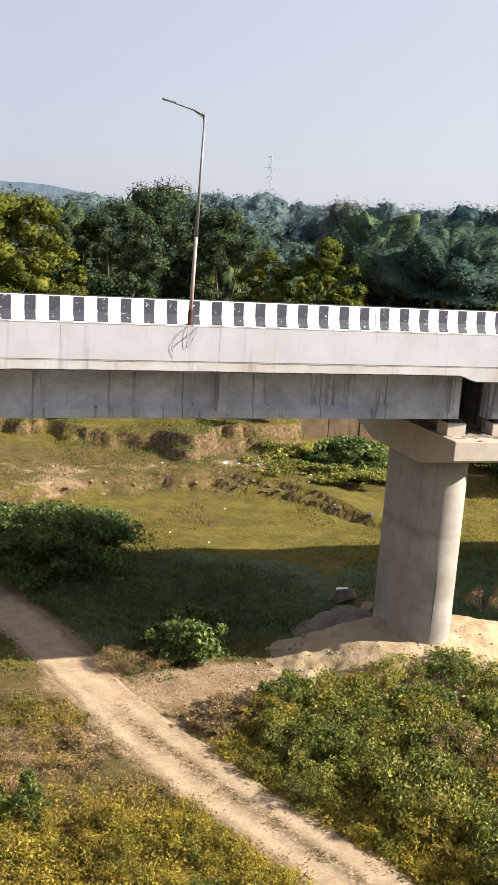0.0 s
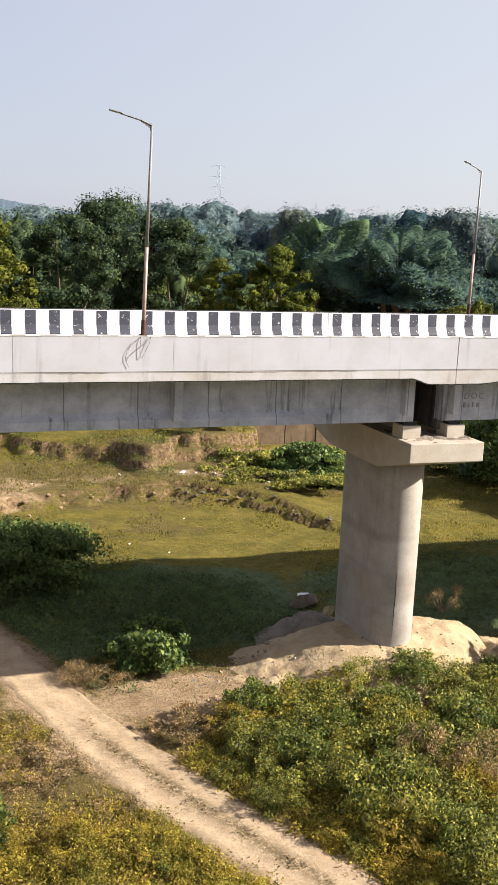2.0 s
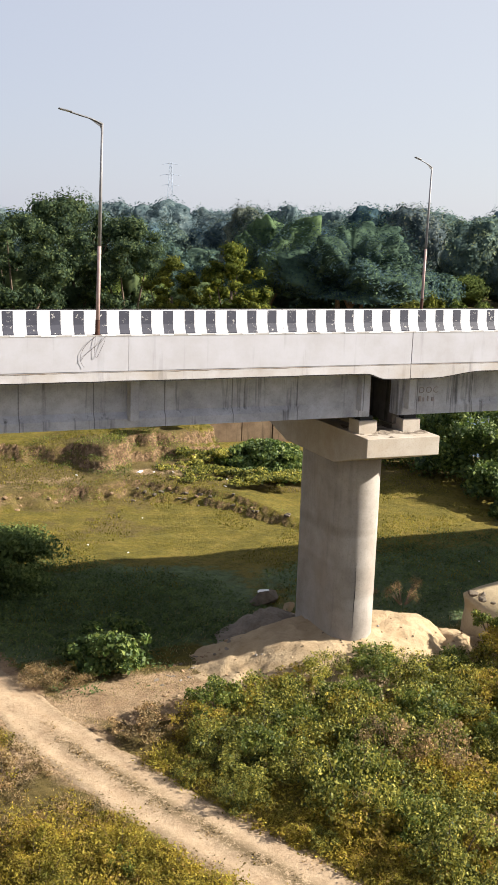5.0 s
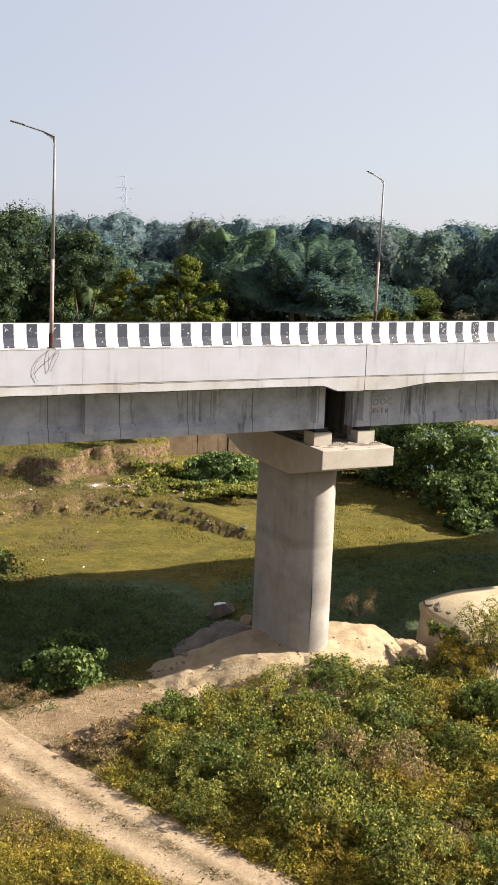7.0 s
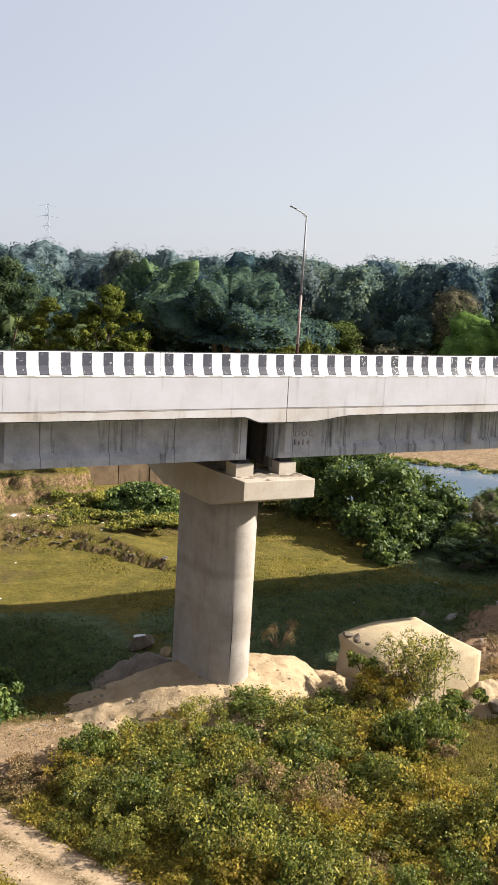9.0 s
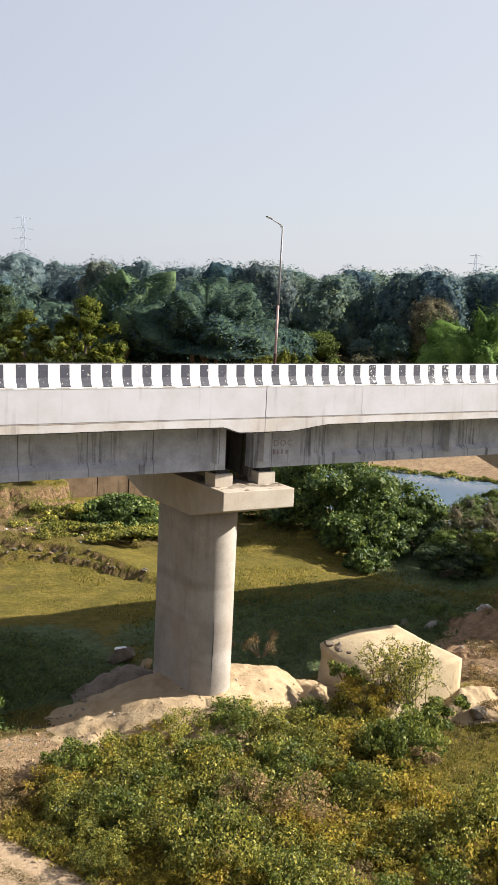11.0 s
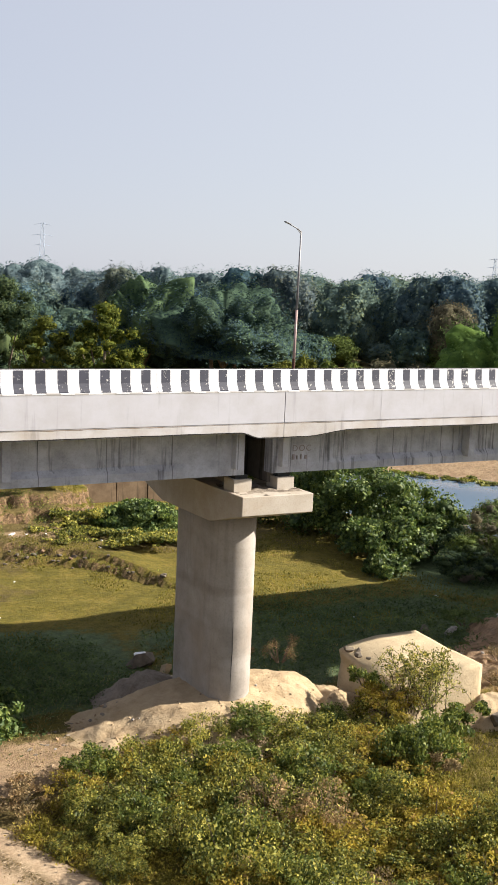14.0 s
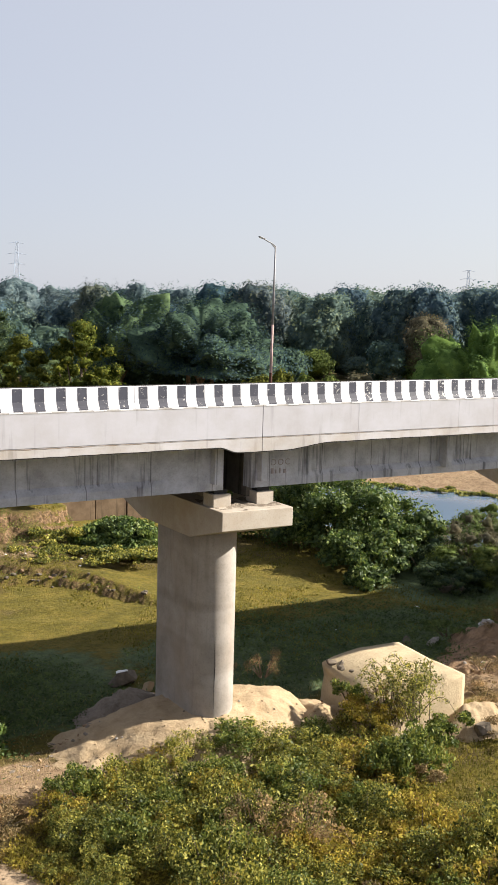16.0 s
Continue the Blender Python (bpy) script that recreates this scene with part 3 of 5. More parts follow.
    head = part("parapet_head", profile_strip(bmesh.new(), a0, b0, [(FRONT - 0.006, 1.215), (FRONT - 0.006, 1.262), (FRONT + 0.2, 1.268), (FRONT + 0.2, 1.215)]), CONC_BAND, span, "stained parapet head with paint dashes")
    part("parapet_head", profile_strip(bmesh.new(), fa, fb, [(BACK - 0.195, 1.24), (BACK - 0.19, 1.275), (BACK - 0.02, 1.275), (BACK - 0.02, 1.24)]), DARK_GAP, span, "dark weathered parapet top")
    # black stripes on the traffic face of the far parapet
    k = 0
    while True:
        x = 5.52 + 1.0085 * (k - 40)
        k += 1
        if x > fb - 0.06:
            break
        if x + 0.45 < fa + 0.06:
            continue
        face = [(BACK - 0.2205, 1.212), (BACK - 0.26, 0.62), (BACK - 0.34, 0.40), (BACK - 0.44, 0.25), (BACK - 0.45, 0.06)]
        bm = bmesh.new()
        w = 0.45
        ends = (max(x, fa + 0.004), min(x + w, fb - 0.004))
        outer = [[(xx, y - 0.006, deck_z(xx) + z) for y, z in face] for xx in ends]
        inner = [[(xx, y + 0.01, deck_z(xx) + z) for y, z in reversed(face)] for xx in ends]
        loft(bm, [outer[0] + inner[0], outer[1] + inner[1]])
        part("black_stripe", bm, BLACK_PAINT, striped)
        bm = bmesh.new()
        box(bm, x + w + 0.03, x + 0.97, FRONT - 0.012, FRONT + 0.12, deck_z(x) + 1.232, deck_z(x) + 1.274)
        part("white_dash", bm, WHITE_PAINT, head)
    # girders
    ga, gb = a + 0.42, b - 0.86
    for gy0 in (35.45, 39.05, 42.65):
        bm = bmesh.new()
        rings = []
        for x in np.r_[np.linspace(ga, ga + 5.5, 8), np.linspace(ga + 6, gb - 6, 4), np.linspace(gb - 5.5, gb, 8)]:
            d = min(x - ga, gb - x)
            web = 0.15 + 0.16 * (1 - step(1.5, 5.0, d))
            z = deck_z(x) - 0.4
            c = gy0 + 0.32
            low = [(-0.32, -1.79), (-0.32, -1.48), (-web, -1.24), (-web, -0.14), (-0.40, -0.05), (-0.40, 0.0)]
            rings.append([(x, c + y, z + zz) for y, zz in low] + [(x, c - y, z + zz) for y, zz in reversed(low)])
        part("girder", loft(bm, rings), CONC_GIRDER, span)
    mid = a + SPAN / 2
    for gx0, w, z0 in ((ga + 0.42, 0.32, -1.5), (gb - 0.42, 0.32, -1.5), (mid, 0.32, -1.5)):
        bm = bmesh.new()
        box(bm, gx0 - w / 2, gx0 + w / 2, 35.10, 35.60, deck_z(gx0) - 0.4 + z0 + 0.0, deck_z(gx0) - 0.42, 0.015)
        part("stiffener_rib", bm, CONC_GIRDER, span)
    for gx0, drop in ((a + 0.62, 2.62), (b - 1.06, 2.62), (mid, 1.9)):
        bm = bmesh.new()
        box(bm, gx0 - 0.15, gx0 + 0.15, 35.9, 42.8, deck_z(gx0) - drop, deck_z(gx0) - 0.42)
        part("cross_beam", bm, CONC_SHADE, span, "cross beam coloured dark for deep shade and leaks")
    span_no += 1


def pier_at(xc):
    pier = thing("bridge_pier", "tall oblong concrete pier with hammerhead cap", "bridge pier", (xc, 39.3, 0), "bridge piers")
    R, ya, yb = 1.0, 37.87 - 39.3, 40.84 - 39.3
    rings = []
    for z in np.linspace(-2.2, 8.1, 12):
        ring = [(R * math.cos(t), ya + R * math.sin(t), z) for t in np.linspace(math.pi, 2 * math.pi, 25)]
        ring += [(R * math.cos(t), yb + R * math.sin(t), z) for t in np.linspace(0, math.pi, 25)]
        rings.append(ring)
    shaft = part("shaft", loft(bmesh.new(), rings), CONC_PIER, pier, smooth=True)
    shaft.data.polygons.foreach_set("use_smooth", [len(p.vertices) == 4 for p in shaft.data.polygons])
    crack = []
    for z in np.linspace(0.5, 3.6, 24):
        a = math.radians(252 + 2.0 * float(wave(z, 1.0, 0.8, 5)))
        crack.append((1.004 * R * math.cos(a), ya + 1.004 * R * math.sin(a), z))
    part("crack", tube(bmesh.new(), crack, [0.003 + 0.015 * max(0.0, math.sin(3.1 * i / 24)) ** 2 for i in range(24)], 5), DARK_GAP, pier, "dark vertical crack in the concrete")
    bm = bmesh.new()
    y0, y1, ra, rb = 34.35 - 39.3, 44.25 - 39.3, 37.0 - 39.3, 41.6 - 39.3
    sec = [(y0, 9.42), (y0, 8.66), (ra, 7.96), (rb, 7.96), (y1, 8.66), (y1, 9.42)]
    loft(bm, [[(x, y, z) for y, z in sec] for x in (-1.58, 1.66)])
    bmesh.ops.bevel(bm, geom=list(bm.edges), offset=0.03, segments=2, affect="EDGES", profile=0.5)
    part("cap", bm, CONC_CAP, pier)
    silt = grid_mesh("silt", np.linspace(-1.4, 1.45, 40), np.linspace(y0 + 0.06, y0 + 2.6, 36), lambda X, Y: 9.395 + 0.16 * np.maximum(0, 0.25 + rough_land(X, Y, 0.7, 87) - 0.6 * np.abs(X) * (Y < y0 + 0.5)))
    put("silt", silt, SPOIL, pier, "grey silt lying on the cap")
    for gy0 in (35.45, 39.05, 42.65):
        for x in (-1.02, 0.95):
            bm = bmesh.new()
            y = gy0 + 0.32 - 39.3
            box(bm, x - 0.40, x + 0.40, y - 0.42, y + 0.42, 9.40, 9.93, 0.02)
            ped = part("pedestal", bm, CONC_CAP, pier)
            bm = bmesh.new()
            box(bm, x - 0.28, x + 0.28, y - 0.26, y + 0.26, 9.93, deck_z(xc + x) - 0.4 - 1.785)
            part("bearing", bm, RUBBER, ped, "black rubber bearing")
    return pier


for xj in JOINTS[1:-1]:
    pier_at(xj + 0.08)


def street_lamp(x, y, label, z_base):
    """Tapered pole, gusset, rising arm and a flat LED head; the arm points along the deck and across it."""
    lamp = thing("street_lamp", label, "street lamp", (x, y, z_base), "street lamps along the bridge")
    H = 6.78
    bm = bmesh.new()
    tube(bm, [(0, 0, 2.9), (0, 0, H)], [0.060, 0.038], 12)
    part("upper_pole", bm, STEEL, lamp, smooth=True)
    bm = bmesh.new()
    tube(bm, [(0, 0, 0), (0, 0, 2.9)], [0.070, 0.062], 12)
    part("lower_pole", bm, POLE_RED, lamp, "rust stained lower pole", smooth=True)
    bm = bmesh.new()
    tube(bm, [(0, 0, 0.0), (0, 0, 0.5)], [0.082, 0.078], 12)
    box(bm, -0.11, 0.11, -0.10, 0.10, 0.0, 0.02)
    part("base_sleeve", bm, RUST, lamp, "rust brown base sleeve")
    bm = bmesh.new()
    tube(bm, [(0, 0, H - 0.03), (-0.35, 0.0, H + 0.10), (-1.05, 0.0, H + 0.25)], [0.035, 0.032, 0.028], 8)
    arm = part("arm", bm, LAMP_GREY, lamp)
    bm = bmesh.new()
    loft(bm, [[(-0.02, s, H - 0.34), (-0.06, s, H - 0.12), (-0.42, s, H + 0.09), (-0.02, s, H + 0.03)] for s in (-0.012, 0.012)])
    part("gusset", bm, LAMP_GREY, arm)
    bm = bmesh.new()
    box(bm, -1.42, -0.98, -0.075, 0.075, H + 0.235, H + 0.285, 0.02)
    for v in bm.verts:
        v.co.z += -(v.co.x + 1.0) * 0.16
    part("lamp_head", bm, LAMP_GREY, arm)
    bm = bmesh.new()
    box(bm, -1.38, -1.08, -0.055, 0.055, H + 0.228, H + 0.238)
    for v in bm.verts:
        v.co.z += -(v.co.x + 1.0) * 0.16
    part("diffuser", bm, LENS, arm, "pale lamp diffuser")
    return lamp


lamp_near = street_lamp(8.9, FRONT + 0.11, "galvanised street lamp on the parapet beside loose cables", deck_z(9.0) + 1.262)
lamp_far = street_lamp(27.95, BACK - 0.1, "galvanised street lamp standing on the striped parapet", deck_z(28.0) + 1.252)
lamp_near.rotation_euler.y = radians(1.0)
lamp_far.rotation_euler = (0, radians(0.9), radians(24))
street_lamp(48.6, FRONT + 0.11, "galvanised street lamp on the plain parapet", deck_z(48.6) + 1.262)


# loose cables hanging from the lamp's foot
cable = thing("cable_loop", "loose black cables dangling over the parapet", "cable", (9.0, FRONT - 0.02, deck_z(9.0) + 1.25))
for way in (((-0.19, -0.03), (-0.52, -0.28), (-0.70, -0.58), (-0.72, -0.82), (-0.58, -1.06)),
            ((-0.71, -0.86), (-0.60, -0.68), (-0.36, -0.48), (-0.06, -0.25), (0.13, -0.03)),
            ((-0.20, -0.02), (-0.24, -0.45), (-0.20, -0.83), (-0.05, -0.52), (0.10, -0.20), (0.13, -0.02))):
    pts = []
    for (x0, z0), (x1, z1) in zip(way, way[1:]):
        for t in (0.0, 0.33, 0.67):
            pts.append((x0 + (x1 - x0) * t, -0.03 - 0.03 * math.sin(5 * x0 + 3 * t), z0 + (z1 - z0) * t))
    pts.append((way[-1][0], -0.02, way[-1][1]))
    for k in range(2):
        pts = [pts[0]] + [tuple((p[i] + 2 * q[i] + r[i]) / 4 for i in range(3)) for p, q, r in zip(pts, pts[1:], pts[2:])] + [pts[-1]]
    part("cable", tube(bmesh.new(), pts, [0.006] * len(pts), 6), WIRE, cable)


# ---------------------------------------------------------------- works beside the bridge
def old_foundation():
    """A square well cap, half buried, with soft worn edges and soil banked against its left side."""
    t = thing("foundation_block", "square sand coloured concrete foundation block half buried", "foundation block", (30.6, 37.4, 0.0))
    bm = bmesh.new()
    box(bm, -2.35, 2.30, -2.55, 2.40, -2.4, 0.82)
    bmesh.ops.subdivide_edges(bm, edges=list(bm.edges), cuts=18, use_grid_fill=True)
    for v in bm.verts:
        x, y = v.co.x + 30.6, v.co.y + 37.4
        n = float(rough_land(x * 1.3, y * 1.3 + v.co.z, 1.6, 91))
        v.co.z += 0.07 * n - 0.16 * step(0.3, 2.3, -v.co.x) + 0.04 * v.co.y
        v.co.x += 0.06 * n - 0.25 * float(wave(y, v.co.z, 0.9, 15)) * (v.co.x < -2)
        v.co.y += 0.04 * n
        worn = (1 - step(-0.6, 1.5, v.co.x)) * step(-1.0, 0.6, v.co.z)
        v.co.z -= 0.95 * worn * math.exp(-max(0.0, v.co.y + 2.55) / 0.9) + 0.6 * worn * math.exp(-max(0.0, v.co.x + 2.35) / 0.6) * float(0.5 + wave(y, 0.0, 1.3, 19))
    for k in range(1):
        bmesh.ops.smooth_vert(bm, verts=list(bm.verts), factor=0.35, use_axis_x=True, use_axis_y=True, use_axis_z=True)
    part("block", bm, BLOCK, t, smooth=True)
    return t


BLOCK = earth("sand_coated_old_concrete", (0.47, 0.375, 0.245), (0.37, 0.29, 0.185), 0.9, 0.4, 0.35)
old_foundation()


HEAPS = []


def top(x, y):
    """The highest soil at a spot, heaps included."""
    return max([surface(x, y)] + [float(h(np.array([x]), np.array([y]))[0]) for h in HEAPS])


def heap(name, label, x, y, rx, ry, h, material, seed):
    def z(X, Y):
        r = np.sqrt(((X - x) / rx) ** 2 + ((Y - y) / ry) ** 2) + 0.5 * rough_land(X, Y, 2.4, seed)
        k = 1 - step(0.0, 1.0, r)
        return land(X, Y) - 0.15 + h * k * (1 + 0.3 * rough_land(X, Y, 0.9, seed + 3)) + 0.14 * k * rough_land(X, Y, 0.4, seed + 5)
    HEAPS.append(z)
    ob = put(name, grid_mesh(name, np.arange(x - rx * 1.35, x + rx * 1.35, 0.11), np.arange(y - ry * 1.35, y + ry * 1.35, 0.11), z), material)
    return tagged(ob, label, "earth heap", kind="structure")


heap("earth_heap", "loose sandy soil banked against the foundation block", 26.6, 38.0, 3.0, 2.6, 1.25, SAND, 201)
heap("earth_heap", "reddish clay spoil heap with rubble", 40.8, 40.2, 6.2, 4.4, 1.35, CLAY, 205)
# greyer than the sand: the pier's shade is put into this heap's colour
heap("earth_heap", "rubbly spoil beside the pier foot greyed for shade", 19.0, 41.9, 3.4, 2.6, 1.55, SPOIL, 213)
heap("earth_heap", "low soil apron in front of the foundation block", 32.6, 33.9, 3.6, 2.0, 1.15, SAND, 209)


STONE_DARK = plain("dark_weathered_stone", (0.13, 0.105, 0.08), 0.95, 0, 0.4, 3.0, 0.5)


def stone(label, x, y, size, turn, seed, material, z=None, group="loose stones"):
    r = np.random.default_rng(seed)
    bm = bmesh.new()
    for q in range(26):
        d = Vector(r.normal(size=3)).normalized() * r.uniform(0.42, 0.56)
        bm.verts.new((max(-0.42, min(0.42, d.x)) * size[0], max(-0.42, min(0.42, d.y)) * size[1], max(-0.40, min(0.36, d.z)) * size[2]))
    hull = bmesh.ops.convex_hull(bm, input=list(bm.verts))
    bmesh.ops.delete(bm, geom=[g for g in hull["geom_interior"] if isinstance(g, bmesh.types.BMVert)], context="VERTS")
    ob = part("stone", bm, material)
    z = top(x, y) if z is None else z
    ob.matrix_world = pose(x, y, z + size[2] * 0.22, r.uniform(-12, 12), r.uniform(-12, 12), turn)
    return tagged(ob, label, "stone", group)


stone("pale broken concrete slab tilted on the bank", 38.6, 43.6, (1.7, 0.6, 0.5), 30, 1, STONE)
stone("grey broken slab lying behind the block", 37.5, 44.6, (1.3, 0.6, 0.4), 50, 2, STONE_DARK)
stone("large pale boulder on the spoil heap", 43.6, 44.6, (1.4, 1.0, 0.9), 0, 3, STONE)
stone("flat white slab on the spoil heap", 44.4, 45.6, (1.2, 0.8, 0.35), 20, 4, LITTER)
stone("dark boulder in the thicket's shade", 47.6, 52.3, (2.2, 1.8, 1.6), 15, 5, STONE_DARK)
stone("grey boulder among the weeds", 32.3, 32.9, (1.4, 1.0, 0.7), 40, 6, STONE_DARK)
stone("white topped rubble beside the pier foot", 20.7, 46.1, (0.8, 0.45, 0.25), 10, 7, LITTER, -0.84)
stone("grey rubble lump beside the pier foot", 20.75, 46.2, (2.0, 1.3, 1.0), 10, 8, STONE_DARK)
stone("pale broken block beside the pier foot", 21.6, 45.0, (0.8, 0.6, 0.8), 25, 9, SAND)
for i, (x, y, k) in enumerate(((28.5, 39.3, 0.7), (28.9, 39.0, 0.5), (28.45, 38.5, 0.55), (29.3, 38.9, 0.35), (28.7, 38.0, 0.3))):
    stone("dark broken concrete lump on the block's worn corner", x, y, (k, k * 0.7, k * 0.5), 40 * i, 40 + i, STONE_DARK, 0.55, "broken block corner")
srng = random.Random(3)
for i in range(46):
    a = srng.uniform(0, 6.28)
    if i < 28:
        x, y = srng.gauss(14.2, 1.5), srng.gauss(37.6, 0.8)
    elif i < 36:
        x, y = srng.uniform(21.5, 27), srng.uniform(36.5, 39.5)
    else:
        x, y = srng.gauss(36.5, 2.2), srng.gauss(36.5, 1.6)
    k = srng.uniform(0.06, 0.2)
    stone("small sandy rubble stone on bare soil", x, y, (k, k * 0.8, k * 0.6), a * 57, 20 + i, srng.choice((STONE, SAND, CLAY)), group="rubble")
for i in range(24):
    x, y = srng.uniform(26.6, 28.9), srng.uniform(34.8, 38.6)
    k = srng.uniform(0.12, 0.34)
    stone("broken clay clod beside the foundation block", x, y, (k, k * 0.8, k * 0.7), srng.uniform(0, 360), 700 + i, srng.choice((CLAY, SAND, DARK_SOIL)), group="clods")
for i in range(40):
    x, y = srng.gauss(39.4, 2.0), srng.gauss(38.0, 1.3)
    k = srng.uniform(0.1, 0.34)
    stone("broken clay clod on the spoil heap", x, y, (k, k * 0.8, k * 0.6), srng.uniform(0, 360), 760 + i, srng.choice((CLAY, SAND, STONE)), group="clods")
for i in range(64):
    f = srng.random()
    x, y = 12.6 + 3.7 * f + srng.gauss(0, 0.35), 38.5 + 1.6 * f + srng.gauss(0, 0.5)
    k = srng.uniform(0.08, 0.32)
    stone("angular rubble lump along the mound's edge", x, y, (k * 1.3, k * 0.7, k * 0.35), srng.uniform(0, 360), 820 + i, srng.choice((CLAY, CLAY, SPOIL, SPOIL, SAND)), top(x, y) - 0.03, group="mound edge rubble")
for i in range(70):
    x, y = srng.gauss(20.5, 3.6), srng.uniform(34.8, 39.0)
    k = srng.uniform(0.05, 0.13)
    stone("small sandy clod on the mound", x, y, (k, k * 0.8, k * 0.6), srng.uniform(0, 360), 600 + i, srng.choice((CLAY, SAND, DARK_SOIL)), group="clods")
for i in range(44):
    x = srng.uniform(19, 29) if i < 26 else srng.uniform(4, 19)
    y = float(scarp_low(np.array(x))) + srng.gauss(-0.2, 0.6)
    k = srng.uniform(0.2, 0.5)
    stone("broken earth lump along the eroded bank", x, y, (k, k * 0.8, k * 0.6), srng.uniform(0, 360), 300 + i, STONE_DARK if i < 22 else CLAY, group="bank rubble")
for x, y, k in ((21.6, 70.6, 1.0), (22.6, 70.4, 0.4), (10.9, 70.9, 0.35), (26.4, 66.0, 0.5), (27.5, 68.5, 0.4), (14.5, 57.4, 0.35), (17.2, 71.5, 0.45), (43.0, 50.2, 0.6), (35.6, 48.8, 0.3), (24.0, 70.3, 0.4), (19.5, 63.0, 0.3), (16.4, 55.6, 0.3)):
    k *= 0.75
    stone("white plastic litter lying on the grass", x, y, (k, k * 0.6, k * 0.25), k * 300, int(100 + x * 7), LITTER, group="scattered litter")


# tan lowered evenly: the wall's shade is put into its base colour
OLD_WALL = concrete("tan_weathered_shade_wall", (0.165, 0.115, 0.072), (0.085, 0.055, 0.032), 0.5, 0.95)


def retaining_wall():
    t = thing("retaining_wall", "tan weathered concrete wall standing behind the bushes", "wall", (36.2, 82.0, 0.0))
    x = -5.2
    for i, w in enumerate((3.2, 2.9, 2.9, 2.9)):
        bm = bmesh.new()
        box(bm, x, x + w - 0.06, 0.05 * (i % 2), 1.0, -1.6, 6.6, 0.04)
        part("panel", bm, OLD_WALL, t)
        x += w
    return t


retaining_wall()

def lettering(text, size, depth):
    """Raised letters as a mesh, standing upright in the x-z plane."""
    curve = bpy.data.curves.new("lettering", "FONT")
    curve.body, curve.size, curve.extrude = text, size, depth
    curve.space_character = 1.25
    holder = bpy.data.objects.new("lettering", curve)
    scene.collection.objects.link(holder)
    bpy.context.view_layer.update()
    me = bpy.data.meshes.new_from_object(holder.evaluated_get(bpy.context.evaluated_depsgraph_get()))
    bpy.data.objects.remove(holder)
    bpy.data.curves.remove(curve)
    me.transform(Matrix.Rotation(radians(90), 4, "X"))
    return me


# stencilled letters on the girder's end; the row under them is too worn to read
stencil = thing("stencil_mark", "faded red stencil lettering on the girder", "marking", (22.9, 35.44, 0.0))
letters = put("letters", lettering("DOC", 0.36, 0.004), RED_INK, stencil)
letters.location = (-0.58, -0.004, deck_z(23) - 1.34)
for c in range(4):
    bm = bmesh.new()
    x, z = -0.56 + 0.20 * c, deck_z(23) - 1.46
    box(bm, x, x + (0.05 if c in (1, 2) else 0.11), -0.012, 0.02, z - 0.22, z - 0.06 * (c % 2))
    part("bar", bm, RED_INK, stencil)


# ---------------------------------------------------------------- plants
rng = np.random.default_rng(7)


def leaf_cloud(name, centres, size, aspect=0.55, droop=0.3, spread_size=0.4, facing=None, keen=0.6):
    """One small folded leaf at each centre, turned at random or leaning to face outwards."""
    n = len(centres)
    nrm = rng.normal(size=(n, 3))
    nrm /= np.linalg.norm(nrm, axis=1)[:, None]
    if facing is not None:
        nrm = nrm * (1 - keen) + facing * keen
        nrm /= np.linalg.norm(nrm, axis=1)[:, None] + 1e-9
        nrm *= np.where((nrm * facing).sum(1) < 0, -1.0, 1.0)[:, None]
    d = rng.normal(size=(n, 3))
    d[:, 2] -= droop
    d -= nrm * (d * nrm).sum(1)[:, None]
    d /= np.linalg.norm(d, axis=1)[:, None] + 1e-9
    w = np.cross(nrm, d)
    s = (size * (1 + spread_size * rng.normal(size=n)).clip(0.4, 2.0))[:, None]
    c = np.asarray(centres)
    verts = np.stack([c - d * s * 0.5, c - w * s * aspect * 0.5 + nrm * s * 0.08, c + d * s * 0.5, c + w * s * aspect * 0.5 + nrm * s * 0.08], 1)
    return mesh_from_arrays(name, verts.reshape(-1, 3), np.arange(n * 4).reshape(n, 4))


def blades(name, roots, height, width=0.012, lean=0.35):
    """Narrow bent grass blades rising from the roots."""
    n = len(roots)
    a = rng.random(n) * 2 * math.pi
    h = height * (0.6 + 0.8 * rng.random(n))
    ln = lean * rng.random(n) * h
    side = np.stack([-np.sin(a), np.cos(a), 0 * a], 1) * (width * (0.7 + 0.6 * rng.random(n)))[:, None]
    out = np.stack([np.cos(a), np.sin(a), 0 * a], 1)
    mid = roots + out * (ln * 0.35)[:, None] + np.stack([0 * a, 0 * a, h * 0.6], 1)
    tip = roots + out * ln[:, None] + np.stack([0 * a, 0 * a, h], 1)
    verts = np.stack([roots - side, roots + side, mid + side * 0.8, mid - side * 0.8, mid - side * 0.8, mid + side * 0.8, tip + side * 0.1, tip - side * 0.1], 1)
    return mesh_from_arrays(name, verts.reshape(-1, 3), np.arange(n * 8).reshape(n * 2, 4))


def in_clumps(clumps, count, shell=0.45, loose=0.12):
    """Points in and mostly near the skin of ellipsoid clumps (x, y, z, rx, ry, rz)."""
    cl = np.asarray(clumps, float)
    vol = cl[:, 3] * cl[:, 4] + cl[:, 4] * cl[:, 5]
    pick = rng.choice(len(cl), count, p=vol / vol.sum())
    d = rng.normal(size=(count, 3))
    d /= np.linalg.norm(d, axis=1)[:, None]
    r = 1 - shell * rng.random(count) ** 1.5
    r *= (1 + loose * rng.normal(size=count)).clip(0.3, 1.14)
    out = d / cl[pick, 3:]
    return cl[pick, :3] + d * r[:, None] * cl[pick, 3:], out / np.linalg.norm(out, axis=1)[:, None]


